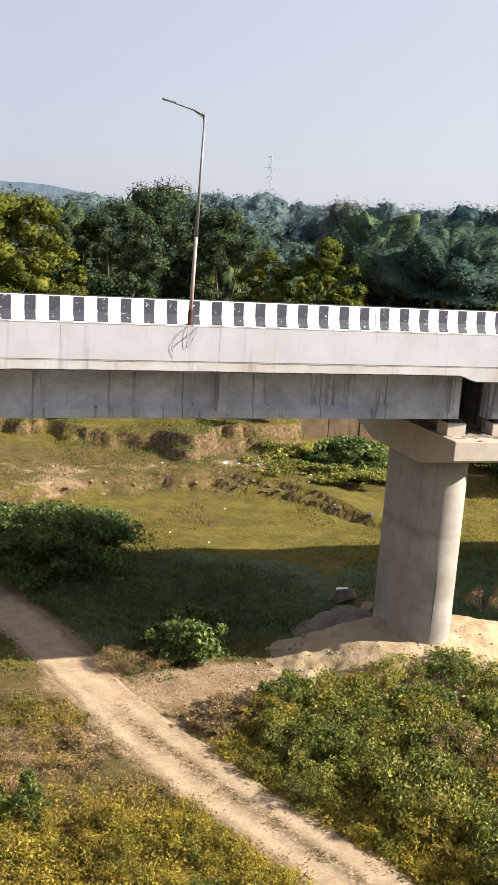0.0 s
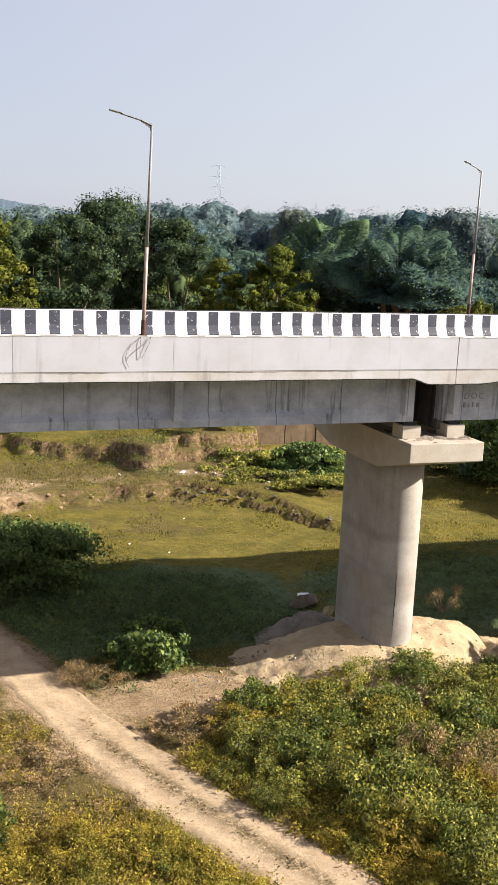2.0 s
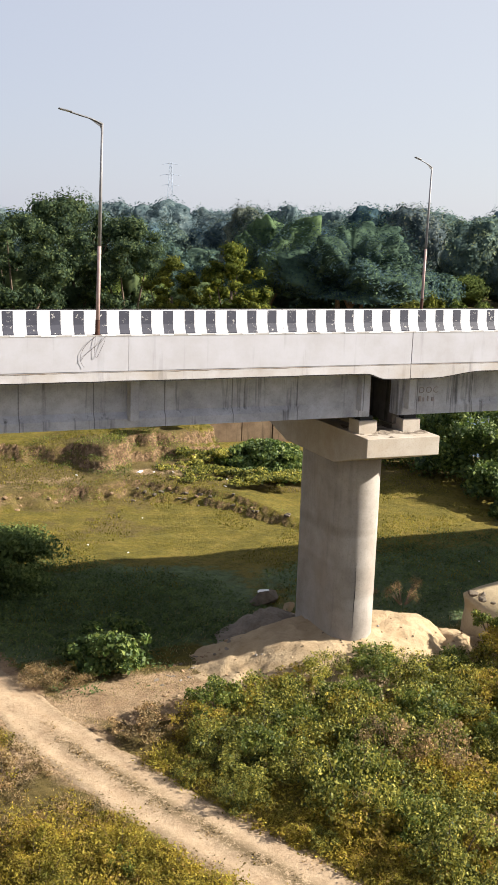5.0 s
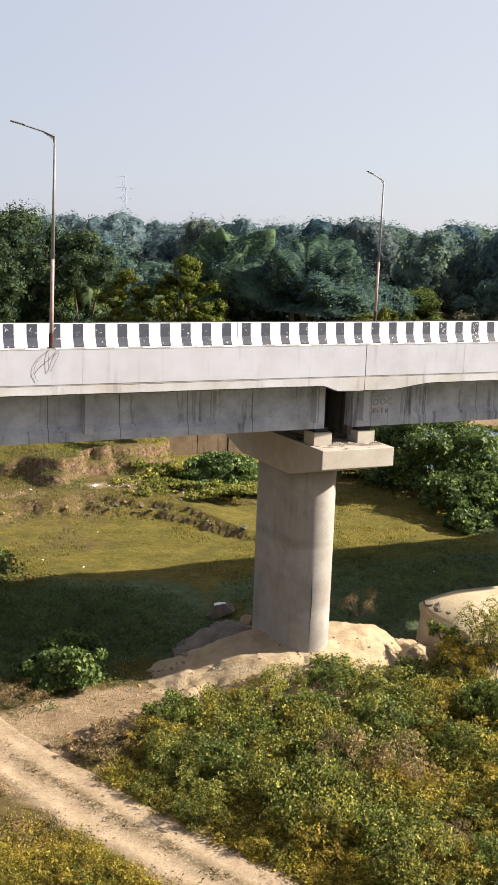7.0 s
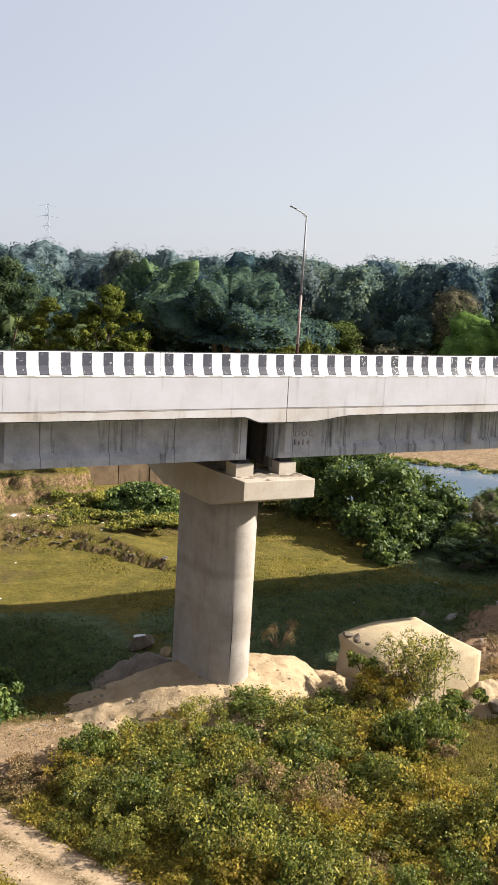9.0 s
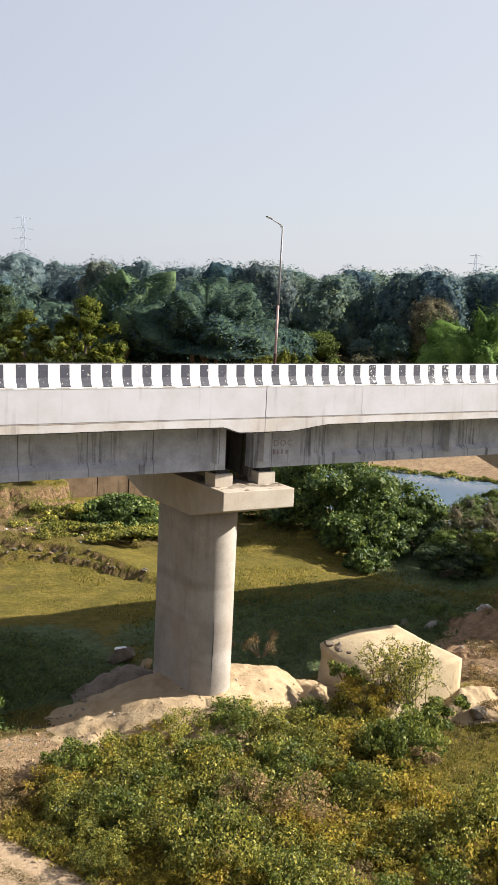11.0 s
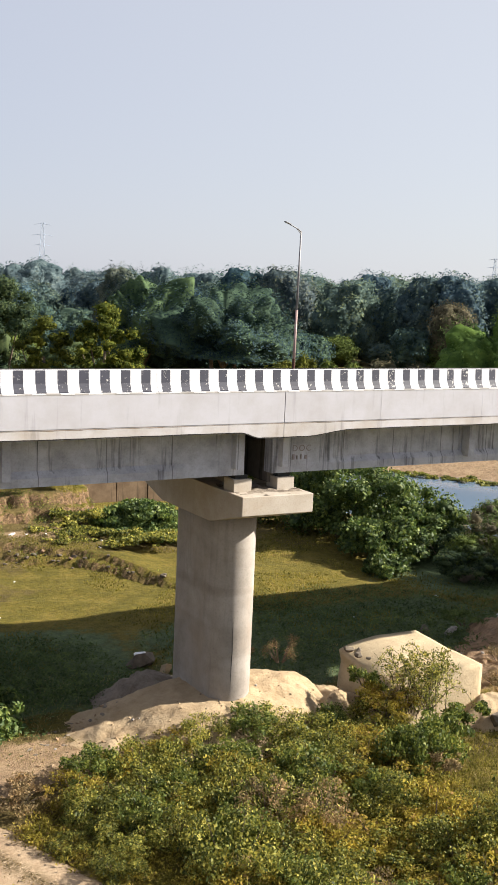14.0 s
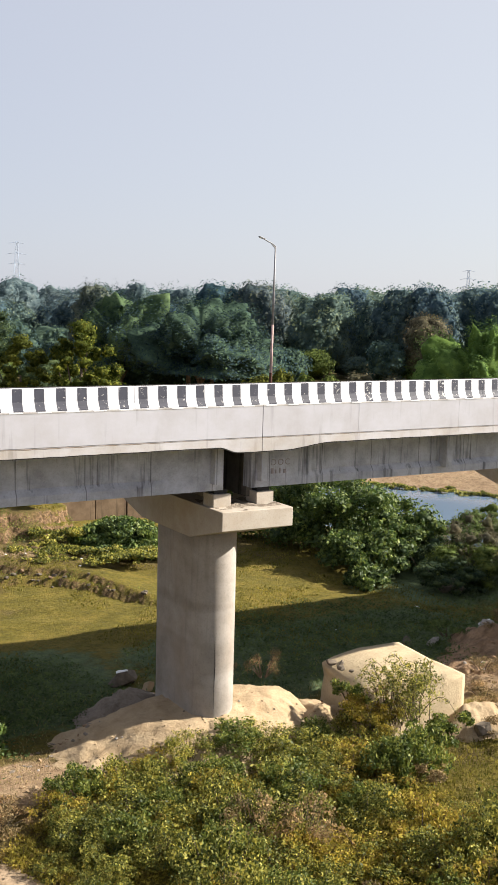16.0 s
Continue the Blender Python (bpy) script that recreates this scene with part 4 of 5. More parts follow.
def cube_ball(n=4):
    """Unit ball of quads, welded, as (verts, quads)."""
    seen, verts, quads = {}, [], []
    g = np.linspace(-1, 1, n + 1)
    for ax in range(3):
        for s in (-1.0, 1.0):
            ids = np.zeros((n + 1, n + 1), int)
            for i in range(n + 1):
                for j in range(n + 1):
                    p = [0.0, 0.0, 0.0]
                    p[ax], p[(ax + 1) % 3], p[(ax + 2) % 3] = s, g[i], g[j]
                    key = tuple(round(v, 4) for v in p)
                    if key not in seen:
                        seen[key] = len(verts)
                        verts.append(Vector(p).normalized())
                    ids[i, j] = seen[key]
            for i in range(n):
                for j in range(n):
                    q = (ids[i, j], ids[i + 1, j], ids[i + 1, j + 1], ids[i, j + 1])
                    quads.append(q if s > 0 else q[::-1])
    return np.array(verts), np.array(quads)


BALLS = {2: cube_ball(2), 3: cube_ball(3)}


def core_mass(clumps, inner, cuts):
    """The dense inner foliage of a crown: one uneven lump in each clump."""
    verts, quads = [], []
    BALL_V, BALL_Q = BALLS[cuts]
    for i, c in enumerate(clumps):
        bump_out = 1 + 0.9 * wave(BALL_V[:, 0] * 2 + c[0] * 3.1, BALL_V[:, 1] * 2 + BALL_V[:, 2] * 1.7 + c[2] * 2.3, 0.55, i)
        verts.append(np.array(c[:3]) + BALL_V * (inner * bump_out)[:, None] * np.array(c[3:]))
        quads.append(BALL_Q + len(BALL_V) * i)
    return np.concatenate(verts), np.concatenate(quads)


def soft_crown(name, width, depth, low, high, leaves, leaf, seed, dome=False, rough=1.0):
    """A feathery crown: a billowing mass under a skin of small leaves. dome: a spreading canopy, open underneath."""
    off = seed * 3.7

    def billow(c, q, u):
        total = 1.0
        for k, gain, lean in ((1.5, 0.50, 0.7), (3.4, 0.34, -0.8), (7.5, 0.20, 0.6), (15.0, 0.12, -0.7)):
            total = total + rough * gain * (wave((c + u * lean) * k + off, (q - u * 0.9) * k, 1.0, seed % 83 + int(k)) + wave((c - u * 0.8) * k - off, (u + q * lean) * k, 1.0, seed % 71 + int(k)))
        return total

    def spot(a, v, scale):
        if dome:
            tilt = np.arccos(1 - 1.12 * v)
            flat, up = np.sin(tilt), np.cos(tilt)
        else:
            up = 2 * v - 1
            flat = np.sqrt(np.clip(1 - np.abs(up) ** 2.6, 0, 1))
        c, q = -np.sin(a) * flat, np.cos(a) * flat
        skin = scale * billow(c, q, up)
        if dome:
            z = low + (high - low) * (0.18 + 0.78 * up * skin)
        else:
            z = (low + high) / 2 + (high - low) * 0.47 * up * (0.45 + 0.55 * skin)
        out = np.stack([c, q, up + (1.0 if dome else 0.25)], -1)
        return np.stack([c * skin * width * 0.47, q * skin * depth * 0.47, z], -1), out / (np.linalg.norm(out, axis=-1)[..., None] + 1e-9)

    a, v = rng.random(leaves) * 2 * math.pi, rng.random(leaves)
    pts, out = spot(a, v, (1.03 if dome else 1.03) - (0.18 if dome else 0.22) * rng.random(leaves) ** 1.2)
    cloud = leaf_cloud(name, pts, leaf, 0.6, facing=out, keen=0.66)
    lv = np.empty(len(cloud.vertices) * 3, np.float32)
    cloud.vertices.foreach_get("co", lv)
    bpy.data.meshes.remove(cloud)
    A, V = np.meshgrid(np.linspace(0, 2 * math.pi, 73), np.linspace(0.001, 0.999, 40))
    mass = spot(A, V, 0.88 if dome else 0.82)[0]
    i = np.arange(A.size).reshape(A.shape) + len(lv) // 3
    quads = np.stack([i[:-1, :-1], i[:-1, 1:], i[1:, 1:], i[1:, :-1]], -1).reshape(-1, 4)
    if dome:
        quads = quads[:, ::-1]
    me = mesh_from_arrays(name, np.concatenate([lv.reshape(-1, 3), mass.reshape(-1, 3)]), np.concatenate([np.arange(leaves * 4).reshape(-1, 4), quads]))
    me.polygons.foreach_set("use_smooth", [True] * len(me.polygons))
    # far leaves shade as soft masses: their normals follow the billows of the crown
    size = max(1.0, 0.11 * width)
    lump = np.stack([wave(pts[:, (k + 1) % 3] + off, pts[:, (k + 2) % 3] + pts[:, k] * 0.7, size, 5 + k) for k in range(3)], 1)
    soft_n = out + 1.2 * lump + 0.25 * rng.normal(size=(leaves, 3))
    soft_n /= np.linalg.norm(soft_n, axis=1)[:, None] + 1e-9
    normals = np.empty(len(me.vertices) * 3, np.float32)
    me.vertices.foreach_get("normal", normals)
    normals = normals.reshape(-1, 3)
    normals[:leaves * 4] = np.repeat(soft_n, 4, 0)
    me.normals_split_custom_set_from_vertices(normals.tolist())
    return me


def with_core(name, leaf_mesh, clumps, inner, cuts):
    lv = np.empty(len(leaf_mesh.vertices) * 3, np.float32)
    leaf_mesh.vertices.foreach_get("co", lv)
    lq = np.empty(len(leaf_mesh.loops), np.int32)
    leaf_mesh.loops.foreach_get("vertex_index", lq)
    cv, cq = core_mass(clumps, inner, cuts)
    me = mesh_from_arrays(name, np.concatenate([lv.reshape(-1, 3), cv]), np.concatenate([lq.reshape(-1, 4), cq + len(lv) // 3]))
    me.polygons.foreach_set("use_smooth", [True] * len(me.polygons))
    bpy.data.meshes.remove(leaf_mesh)
    return me


def tree(name, label, at, height, width, crown_from, material, leaves, leaf, lumps=16, flat=0.75, seed=1, group="", lumpsize=0.30, depth=None, trunks=1, boughs=7, dome=False, keen=0.6, loose=0.26, inner=0.68, soft=False, rough=1.0):
    """A tapered trunk with limbs to the lumps of an uneven crown of leaves."""
    global rng
    rng = np.random.default_rng(seed)
    t = thing(name, label, "tree", at, group)
    depth = depth or width
    ch = height - crown_from
    clumps = []
    for i in range(lumps):
        a = rng.random() * 2 * math.pi
        q = math.sqrt(rng.random())
        h = rng.random()
        reach = math.sqrt(1 - (max(0.0, h - 0.25) / 0.8) ** 2.5) if flat > 0.5 else 0.95
        size = lumpsize * (0.7 + 0.6 * rng.random())
        x, y = math.cos(a) * q * reach * width * 0.5, math.sin(a) * q * reach * depth * 0.5
        z = crown_from + ch * (0.03 + 0.87 * h)
        if flat <= 0.5:
            z = crown_from + ch * (0.30 + 0.50 * (1 - q * q) + 0.12 * rng.random())
        if dome:
            q = math.sqrt((i + 0.5) / lumps)
            a = i * 2.39996
            x, y = math.cos(a) * q * width * 0.46, math.sin(a) * q * depth * 0.46
            z = crown_from + ch * (0.12 + 0.80 * math.sqrt(max(0.0, 1 - q * q)) + 0.10 * (rng.random() - 0.5))
        rx = size * width * 0.55
        clumps.append((x, y, min(z, height - rx * flat * 0.8), rx, rx, rx * flat))
    clumps.append((0, 0, height - 0.16 * width * flat, 0.17 * width, 0.17 * width, 0.16 * width * flat))
    tr = 0.022 * height + 0.05
    for k in range(trunks):
        off = (k - (trunks - 1) / 2) * 1.6
        bm = tube(bmesh.new(), [(off, 0, -0.4), (off * 1.2 + 0.1, 0.05, crown_from * 0.6), (off * 1.5, 0, crown_from + ch * 0.25), (off * 1.2, 0, crown_from + ch * 0.6)], [tr * 1.3, tr, tr * 0.7, tr * 0.25], 8)
        part("trunk", bm, BARK, t, smooth=True)
    for c in clumps[:boughs]:
        bm = tube(bmesh.new(), [(0, 0, crown_from * 0.8), (c[0] * 0.45, c[1] * 0.45, (crown_from + c[2]) / 2), (c[0] * 0.95, c[1] * 0.95, c[2])], [tr * 0.5, tr * 0.3, tr * 0.08], 6)
        part("limb", bm, BARK, t)
    if soft:
        put("crown", soft_crown("crown", width, depth, crown_from, height, leaves, leaf, seed, dome, rough), material, t)
        return t
    pts, out = in_clumps(clumps, leaves, 0.6, loose)
    clumps = clumps + [(0, 0, height * z, width * w, depth * w, height * 0.17) for z, w in ((0.42, 0.24), (0.60, 0.19))]
    put("crown", with_core("crown", leaf_cloud("crown", pts, leaf, facing=out, keen=keen), clumps, inner, 2 if inner < 0.5 else 3), material, t)
    return t


def polar(az, r):
    return r * math.sin(radians(az)), r * math.cos(radians(az))


def tree_at(name, label, az, r, top, width_deg, material, leaves, leaf, crown=0.3, **kw):
    """A tree whose tip stands at an angle above the eye's level, seen from the viewpoint."""
    x, y = polar(az, r)
    z = float(land(x, y))
    h = 17 + r * math.tan(radians(top)) - z
    return tree(name, label, (x, y, z), h, r * radians(width_deg), h * crown, material, leaves, leaf, **kw)


NEAR_TREES = "trees on the near bank"
tree_at("tree", "broad olive green tree with sunlit crown", 4.4, 92, 0.95, 9.6, LEAF_OLIVE, 32000, 0.30, 0.25, lumps=90, seed=11, group=NEAR_TREES, lumpsize=0.15)
tree_at("tree", "dense dark green tree behind the bridge", 10.4, 98, 0.85, 5.8, LEAF_DARK, 34000, 0.24, 0.2, lumps=80, seed=12, group=NEAR_TREES, lumpsize=0.2, loose=0.3, inner=0.5)
tree_at("tree", "tall feathery dark green tree", 13.3, 106, 1.95, 7.4, LEAF_DARK, 44000, 0.24, 0.2, lumps=100, seed=13, group=NEAR_TREES, flat=0.95, lumpsize=0.16, loose=0.34, inner=0.5)
tree_at("tree", "dark green tree with rounded crown", 16.3, 104, 0.75, 5.0, LEAF_DARK, 28000, 0.24, 0.2, lumps=70, seed=14, group=NEAR_TREES, lumpsize=0.2, loose=0.3, inner=0.5)
tree_at("tree", "dark green tree filling the gap behind others", 8.6, 125, 0.2, 5.0, LEAF_DARK, 12000, 0.24, 0.04, lumps=10, seed=24, group=NEAR_TREES, soft=True, rough=2.0)
tree_at("small_tree", "brownish olive small tree", 18.6, 92, -1.4, 3.3, LEAF_OLIVE, 11000, 0.22, 0.35, lumps=70, seed=15, group=NEAR_TREES, lumpsize=0.17, loose=0.24)
tree_at("small_tree", "yellow green small tree with ragged crown", 21.8, 90, -0.48, 4.1, LEAF_LIME, 15000, 0.24, 0.40, lumps=80, seed=38, group=NEAR_TREES, lumpsize=0.19, loose=0.24)
tree_at("small_tree", "low bright green tree below the others", 8.6, 90, -2.9, 2.2, LEAF_LIME, 3000, 0.26, 0.2, lumps=12, seed=27, group=NEAR_TREES)
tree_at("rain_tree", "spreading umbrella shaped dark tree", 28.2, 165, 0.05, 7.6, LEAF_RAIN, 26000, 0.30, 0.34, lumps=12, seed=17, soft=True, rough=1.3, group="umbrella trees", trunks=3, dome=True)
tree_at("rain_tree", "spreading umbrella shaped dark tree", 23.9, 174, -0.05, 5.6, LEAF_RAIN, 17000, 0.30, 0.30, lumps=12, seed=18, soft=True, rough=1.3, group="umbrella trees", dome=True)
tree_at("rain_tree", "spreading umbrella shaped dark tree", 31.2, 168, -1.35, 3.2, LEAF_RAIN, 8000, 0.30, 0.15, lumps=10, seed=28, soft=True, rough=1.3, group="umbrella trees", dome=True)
tree_at("acacia_tree", "bright green umbrella crowned tree", 43.6, 150, -0.2, 5.4, LEAF_ACACIA, 18000, 0.24, 0.2, lumps=12, seed=19, soft=True, rough=1.6, group="umbrella trees", dome=True)
tree_at("tree", "brown tinged tree among the green ones", 40.4, 196, 0.35, 2.8, LEAF_BROWN, 7000, 0.29, 0.04, lumps=10, seed=20, group="far bank trees", soft=True)
tree_at("tree", "tall pale green tree above the umbrella trees", 22.4, 215, 1.55, 3.0, LEAF_GREY, 8000, 0.31, 0.05, lumps=10, seed=21, group="far bank trees", soft=True)

# the wood along the far bank, row behind row
srng = random.Random(5)
row = 0
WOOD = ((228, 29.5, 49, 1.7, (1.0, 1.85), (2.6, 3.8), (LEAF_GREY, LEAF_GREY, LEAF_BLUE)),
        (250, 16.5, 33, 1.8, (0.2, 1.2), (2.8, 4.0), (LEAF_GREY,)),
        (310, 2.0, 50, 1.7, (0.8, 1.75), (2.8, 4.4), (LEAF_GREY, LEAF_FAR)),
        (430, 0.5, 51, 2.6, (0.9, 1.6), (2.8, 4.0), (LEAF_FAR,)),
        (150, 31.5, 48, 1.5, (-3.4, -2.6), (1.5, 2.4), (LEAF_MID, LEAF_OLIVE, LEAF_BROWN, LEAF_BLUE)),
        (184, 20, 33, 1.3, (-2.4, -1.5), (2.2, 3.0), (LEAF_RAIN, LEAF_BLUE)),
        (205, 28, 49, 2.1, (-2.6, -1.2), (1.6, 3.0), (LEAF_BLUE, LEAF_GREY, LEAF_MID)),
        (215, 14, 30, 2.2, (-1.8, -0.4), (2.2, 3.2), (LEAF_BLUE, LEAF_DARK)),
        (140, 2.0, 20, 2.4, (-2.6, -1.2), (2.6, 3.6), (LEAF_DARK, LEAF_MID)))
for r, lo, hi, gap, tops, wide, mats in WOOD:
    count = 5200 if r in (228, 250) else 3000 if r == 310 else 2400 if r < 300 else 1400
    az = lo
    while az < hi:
        tree_at("far_tree", "far wood tree with haze tinted leaves", az, r * (0.94 + 0.12 * srng.random()), srng.uniform(*tops) - (0.6 if az < 13 and r > 300 else 0.0), srng.uniform(*wide), srng.choice(mats), count, r * 0.0021, 0.04, lumps=4, seed=100 + row, group="far wood", boughs=2, soft=True, rough=0.9)
        az += gap * srng.uniform(0.75, 1.25)
        row += 1


def shrub(name, label, at, width, height, material, leaves, leaf, seed, group="", lumps=9, aspect=0.6, depth=None, stems=6, core=0.0):
    global rng
    rng = np.random.default_rng(seed)
    t = thing(name, label, "shrub", at, group)
    depth = depth or width
    clumps = []
    for i in range(lumps):
        a, q = rng.random() * 2 * math.pi, math.sqrt(rng.random())
        s = (0.055 + 0.11 * rng.random() ** 1.5)
        hz = height * (0.15 + 0.75 * rng.random() * (1 - 0.4 * q * q))
        clumps.append((math.cos(a) * q * width * 0.42, math.sin(a) * q * depth * 0.42, hz, s * width, s * depth, s * height * 1.25))
    for c in clumps[:stems]:
        bm = tube(bmesh.new(), [(c[0] * 0.2, c[1] * 0.2, -0.15), (c[0] * 0.6, c[1] * 0.6, c[2] * 0.6), (c[0], c[1], c[2] + c[5] * 1.1)], [0.03, 0.02, 0.006], 5)
        part("stem", bm, BARK, t)
    pts, out = in_clumps(clumps, leaves, 0.6, 0.17)
    pts[:, 2] = np.maximum(pts[:, 2], 0.03)
    cloud = leaf_cloud("foliage", pts, leaf, aspect, facing=out, keen=0.45)
    put("foliage", with_core("foliage", cloud, clumps, core, 2) if core else cloud, material, t)
    return t


G = "roadside shrubs"
kinds = [shrub("shrub", "leafy yellow green roadside shrub", (0, 0, 0), 3.6, 2.0, LEAF_SHRUB, 4600, 0.092, 31, G, 52),
         shrub("shrub", "leafy yellow green roadside shrub", (0, 0, 0), 3.3, 1.8, LEAF_SHRUB, 4000, 0.092, 32, G, 46),
         shrub("shrub", "broad leaved green roadside shrub", (0, 0, 0), 3.0, 2.0, LEAF_BROAD, 3300, 0.115, 33, G, 40),
         shrub("shrub", "dry brown twiggy shrub among green ones", (0, 0, 0), 2.6, 1.7, LEAF_DRY, 3000, 0.075, 34, G, 34, stems=16),
         shrub("shrub", "low yellowish weedy shrub", (0, 0, 0), 3.2, 1.4, LEAF_WEED, 3300, 0.092, 35, G, 44),
         shrub("shrub", "leafy yellow green roadside shrub", (0, 0, 0), 2.8, 2.2, LEAF_SHRUB, 3600, 0.092, 36, G, 40)]
srng = random.Random(11)
free = set(range(len(kinds)))
for j in range(13):
    for i in range(15):
        y = 19.5 + j * 1.45 + srng.uniform(-0.5, 0.5)
        x = float(track_x(y)) + 2.1 + i * 1.35 + srng.uniform(-0.4, 0.5) * (i > 0)
        right = np.interp(y, [20, 24, 27.5, 29.5, 33, 36], [28, 26.6, 25.6, 26.2, 28.0, 27.0])
        limit = np.interp(x, [8, 10.5, 12, 13.3, 14.5, 17, 19, 21, 25], [31.4, 32.7, 33.8, 34.9, 36.0, 36.1, 36.2, 36.5, 36.2])
        if x > right or y > limit or y < 19:
            continue
        w = srng.random()
        w -= 0.12 * (y > 30)
        k = 0 if w < 0.26 else 1 if w < 0.44 else 2 if w < 0.64 else 3 if w < 0.70 else 4 if w < 0.88 else 5
        if x > 19 and k != 4 and srng.random() < 0.38:
            k = 4
        if i < 2 and (k in (2, 5) or y < 29):
            k = 4 if srng.random() < 0.6 else 1
        s = srng.uniform(0.62, 1.22) * (0.92 if y > 33.0 else 1.0)
        if i < 2:
            s *= (0.5, 0.75)[i]
        if y > 33.4:
            s = min(s, (0.62 if x > 18.3 else 0.88) if y > limit - 1.1 else 0.95)
        if srng.random() < 0.08 and i > 0:
            continue
        m = pose(x, y, surface(x, y) - 0.05, 0, 0, srng.uniform(0, 360))
        if k in free:
            free.discard(k)
            kinds[k].matrix_world = m
            kinds[k].scale = (s, s, s)
        else:
            c = copy_thing(kinds[k], m)
            c.scale = (s, s, s * srng.uniform(0.75, 1.3))

# a brown twiggy patch inside the shrubs
for i, (x, y) in enumerate(((18.2, 29.2), (19.6, 28.2))):
    c = copy_thing(kinds[3], pose(x, y, surface(x, y) + 0.25, 0, 0, 80 * i))
    c.scale = (1.0, 1.0, 1.15)

# taller plants standing out of the weeds beyond the track
for i in range(26):
    y = srng.uniform(18.0, 29.0)
    x = float(track_x(y)) - srng.uniform(2.2, 12.0)
    c = copy_thing(kinds[4 if i % 5 else 2], pose(x, y, surface(x, y) - 0.1, 0, 0, srng.uniform(0, 360)))
    k = srng.uniform(0.35, 0.75) * (0.6 if i % 5 == 0 else 1.0)
    c.scale = (k, k, k * 0.9)

# straw coloured grass standing among the shrubs
for i in range(9):
    y = srng.uniform(20.5, 33.0)
    x = float(track_x(y)) + srng.uniform(3.0, 11.0)
    rng = np.random.default_rng(500 + i)
    t = thing("grass_tuft", "tall straw coloured grass tuft among the shrubs", "grass tuft", (x, y, surface(x, y)), "straw grass tufts")
    put("straw", blades("straw", np.c_[rng.normal(size=(420, 2)) * 0.3, np.zeros(420)], 0.7, 0.011, 0.8), GRASS_DRY, t)

# single bushes
BROWN = "brown dry weeds on bare soil beside the block"
for i, (x, y, w, h, mat) in enumerate(((35.4, 36.0, 3.0, 0.8, LEAF_DRY), (37.2, 38.2, 3.2, 0.9, LEAF_DRY), (36.2, 33.6, 3.2, 0.8, LEAF_WEED), (34.8, 34.2, 2.4, 0.7, LEAF_DRY), (39.2, 36.4, 3.4, 0.9, LEAF_WEED), (42.6, 39.8, 3.0, 0.8, LEAF_DRY))):
    shrub("bush", BROWN if mat is LEAF_DRY else "yellowish weeds on bare soil beside the block", (x, y, top(x, y) - 0.05), w, h, mat, 2200, 0.09, 400 + i, "weeds round the foundation block", 22, 0.35, stems=10)
for i, (x, y, w, h) in enumerate(((33.8, 70.2, 6.0, 1.7), (30.2, 72.6, 4.4, 1.7), (33.4, 74.5, 6.0, 2.0), (30.6, 69.6, 4.0, 1.2))):
    shrub("bush", "broad leaved creeper spreading over the terrace", (x, y, float(land(x, y)) - 0.1), w, h, LEAF_CREEPER, 5000, 0.26, 420 + i, "terrace creepers", 40, 0.6)
shrub("bush", "bluish green leafy bush at the weeds' edge", (3.4, 29.5, -1.2), 2.2, 1.3, LEAF_BROAD, 3200, 0.11, 64, "", 16)
shrub("bush", "dry brown twiggy weeds at the track's edge", (10.9, 34.6, -1.25), 3.0, 0.8, LEAF_DRY, 3000, 0.08, 65, "", 18, stems=14)
shrub("bush", "dry brown twiggy weeds at the track's edge", (5.4, 33.0, -1.3), 2.6, 0.6, LEAF_DRY, 2200, 0.08, 66, "", 16, stems=12)
shrub("bush", "dry brown brush on the spoil heap", (41.2, 40.4, top(41.2, 40.4) - 0.1), 3.0, 1.1, LEAF_DRY, 2600, 0.10, 67, "", 16, 0.25, stems=12)
shrub("bush", "yellowish weeds on the spoil heap", (39.4, 43.4, -0.6), 3.2, 0.9, LEAF_BUSH, 2600, 0.11, 68, "", 16, 0.3)
shrub("bush", "dry feathery weeds at the mound's end", (26.1, 41.6, -0.3), 2.2, 1.6, LEAF_DRY, 1600, 0.10, 69, "", 12, 0.15, stems=12)
shrub("bush", "yellow green weeds growing beside the block", (27.2, 34.5, -0.6), 3.0, 1.5, LEAF_WEED, 5000, 0.09, 70, "", 40)
shrub("bush", "dark leaved bush in front of the block", (30.2, 32.6, -1.0), 2.6, 1.3, LEAF_BROAD, 2600, 0.12, 71, "", 14)
shrub("bush", "brown dry weeds before the boulder", (33.2, 31.9, -1.1), 2.8, 0.9, LEAF_DRY, 2400, 0.10, 72, "", 14, 0.3)
shrub("plant_tuft", "small green plant rooted on the pier cap", (21.0, 36.3, 9.42), 0.9, 0.8, LEAF_BROAD, 260, 0.12, 63, "", 5, stems=3)
shrub("bush", "large dark bush in the shade of the bridge", (5.9, 52.6, -1.4), 12.5, 3.6, LEAF_BUSH, 30000, 0.19, 41, "", 80, depth=9.0, stems=10)
shrub("bush", "bright broad leaved bush beside the track", (11.2, 40.8, -1.35), 4.6, 2.1, LEAF_CREEPER, 5200, 0.19, 42, "", 36)
shrub("bush", "dry reddish brown bush beside the track", (8.8, 39.6, -1.35), 3.2, 1.0, LEAF_DRY, 6000, 0.10, 43, "", 40, 0.16)


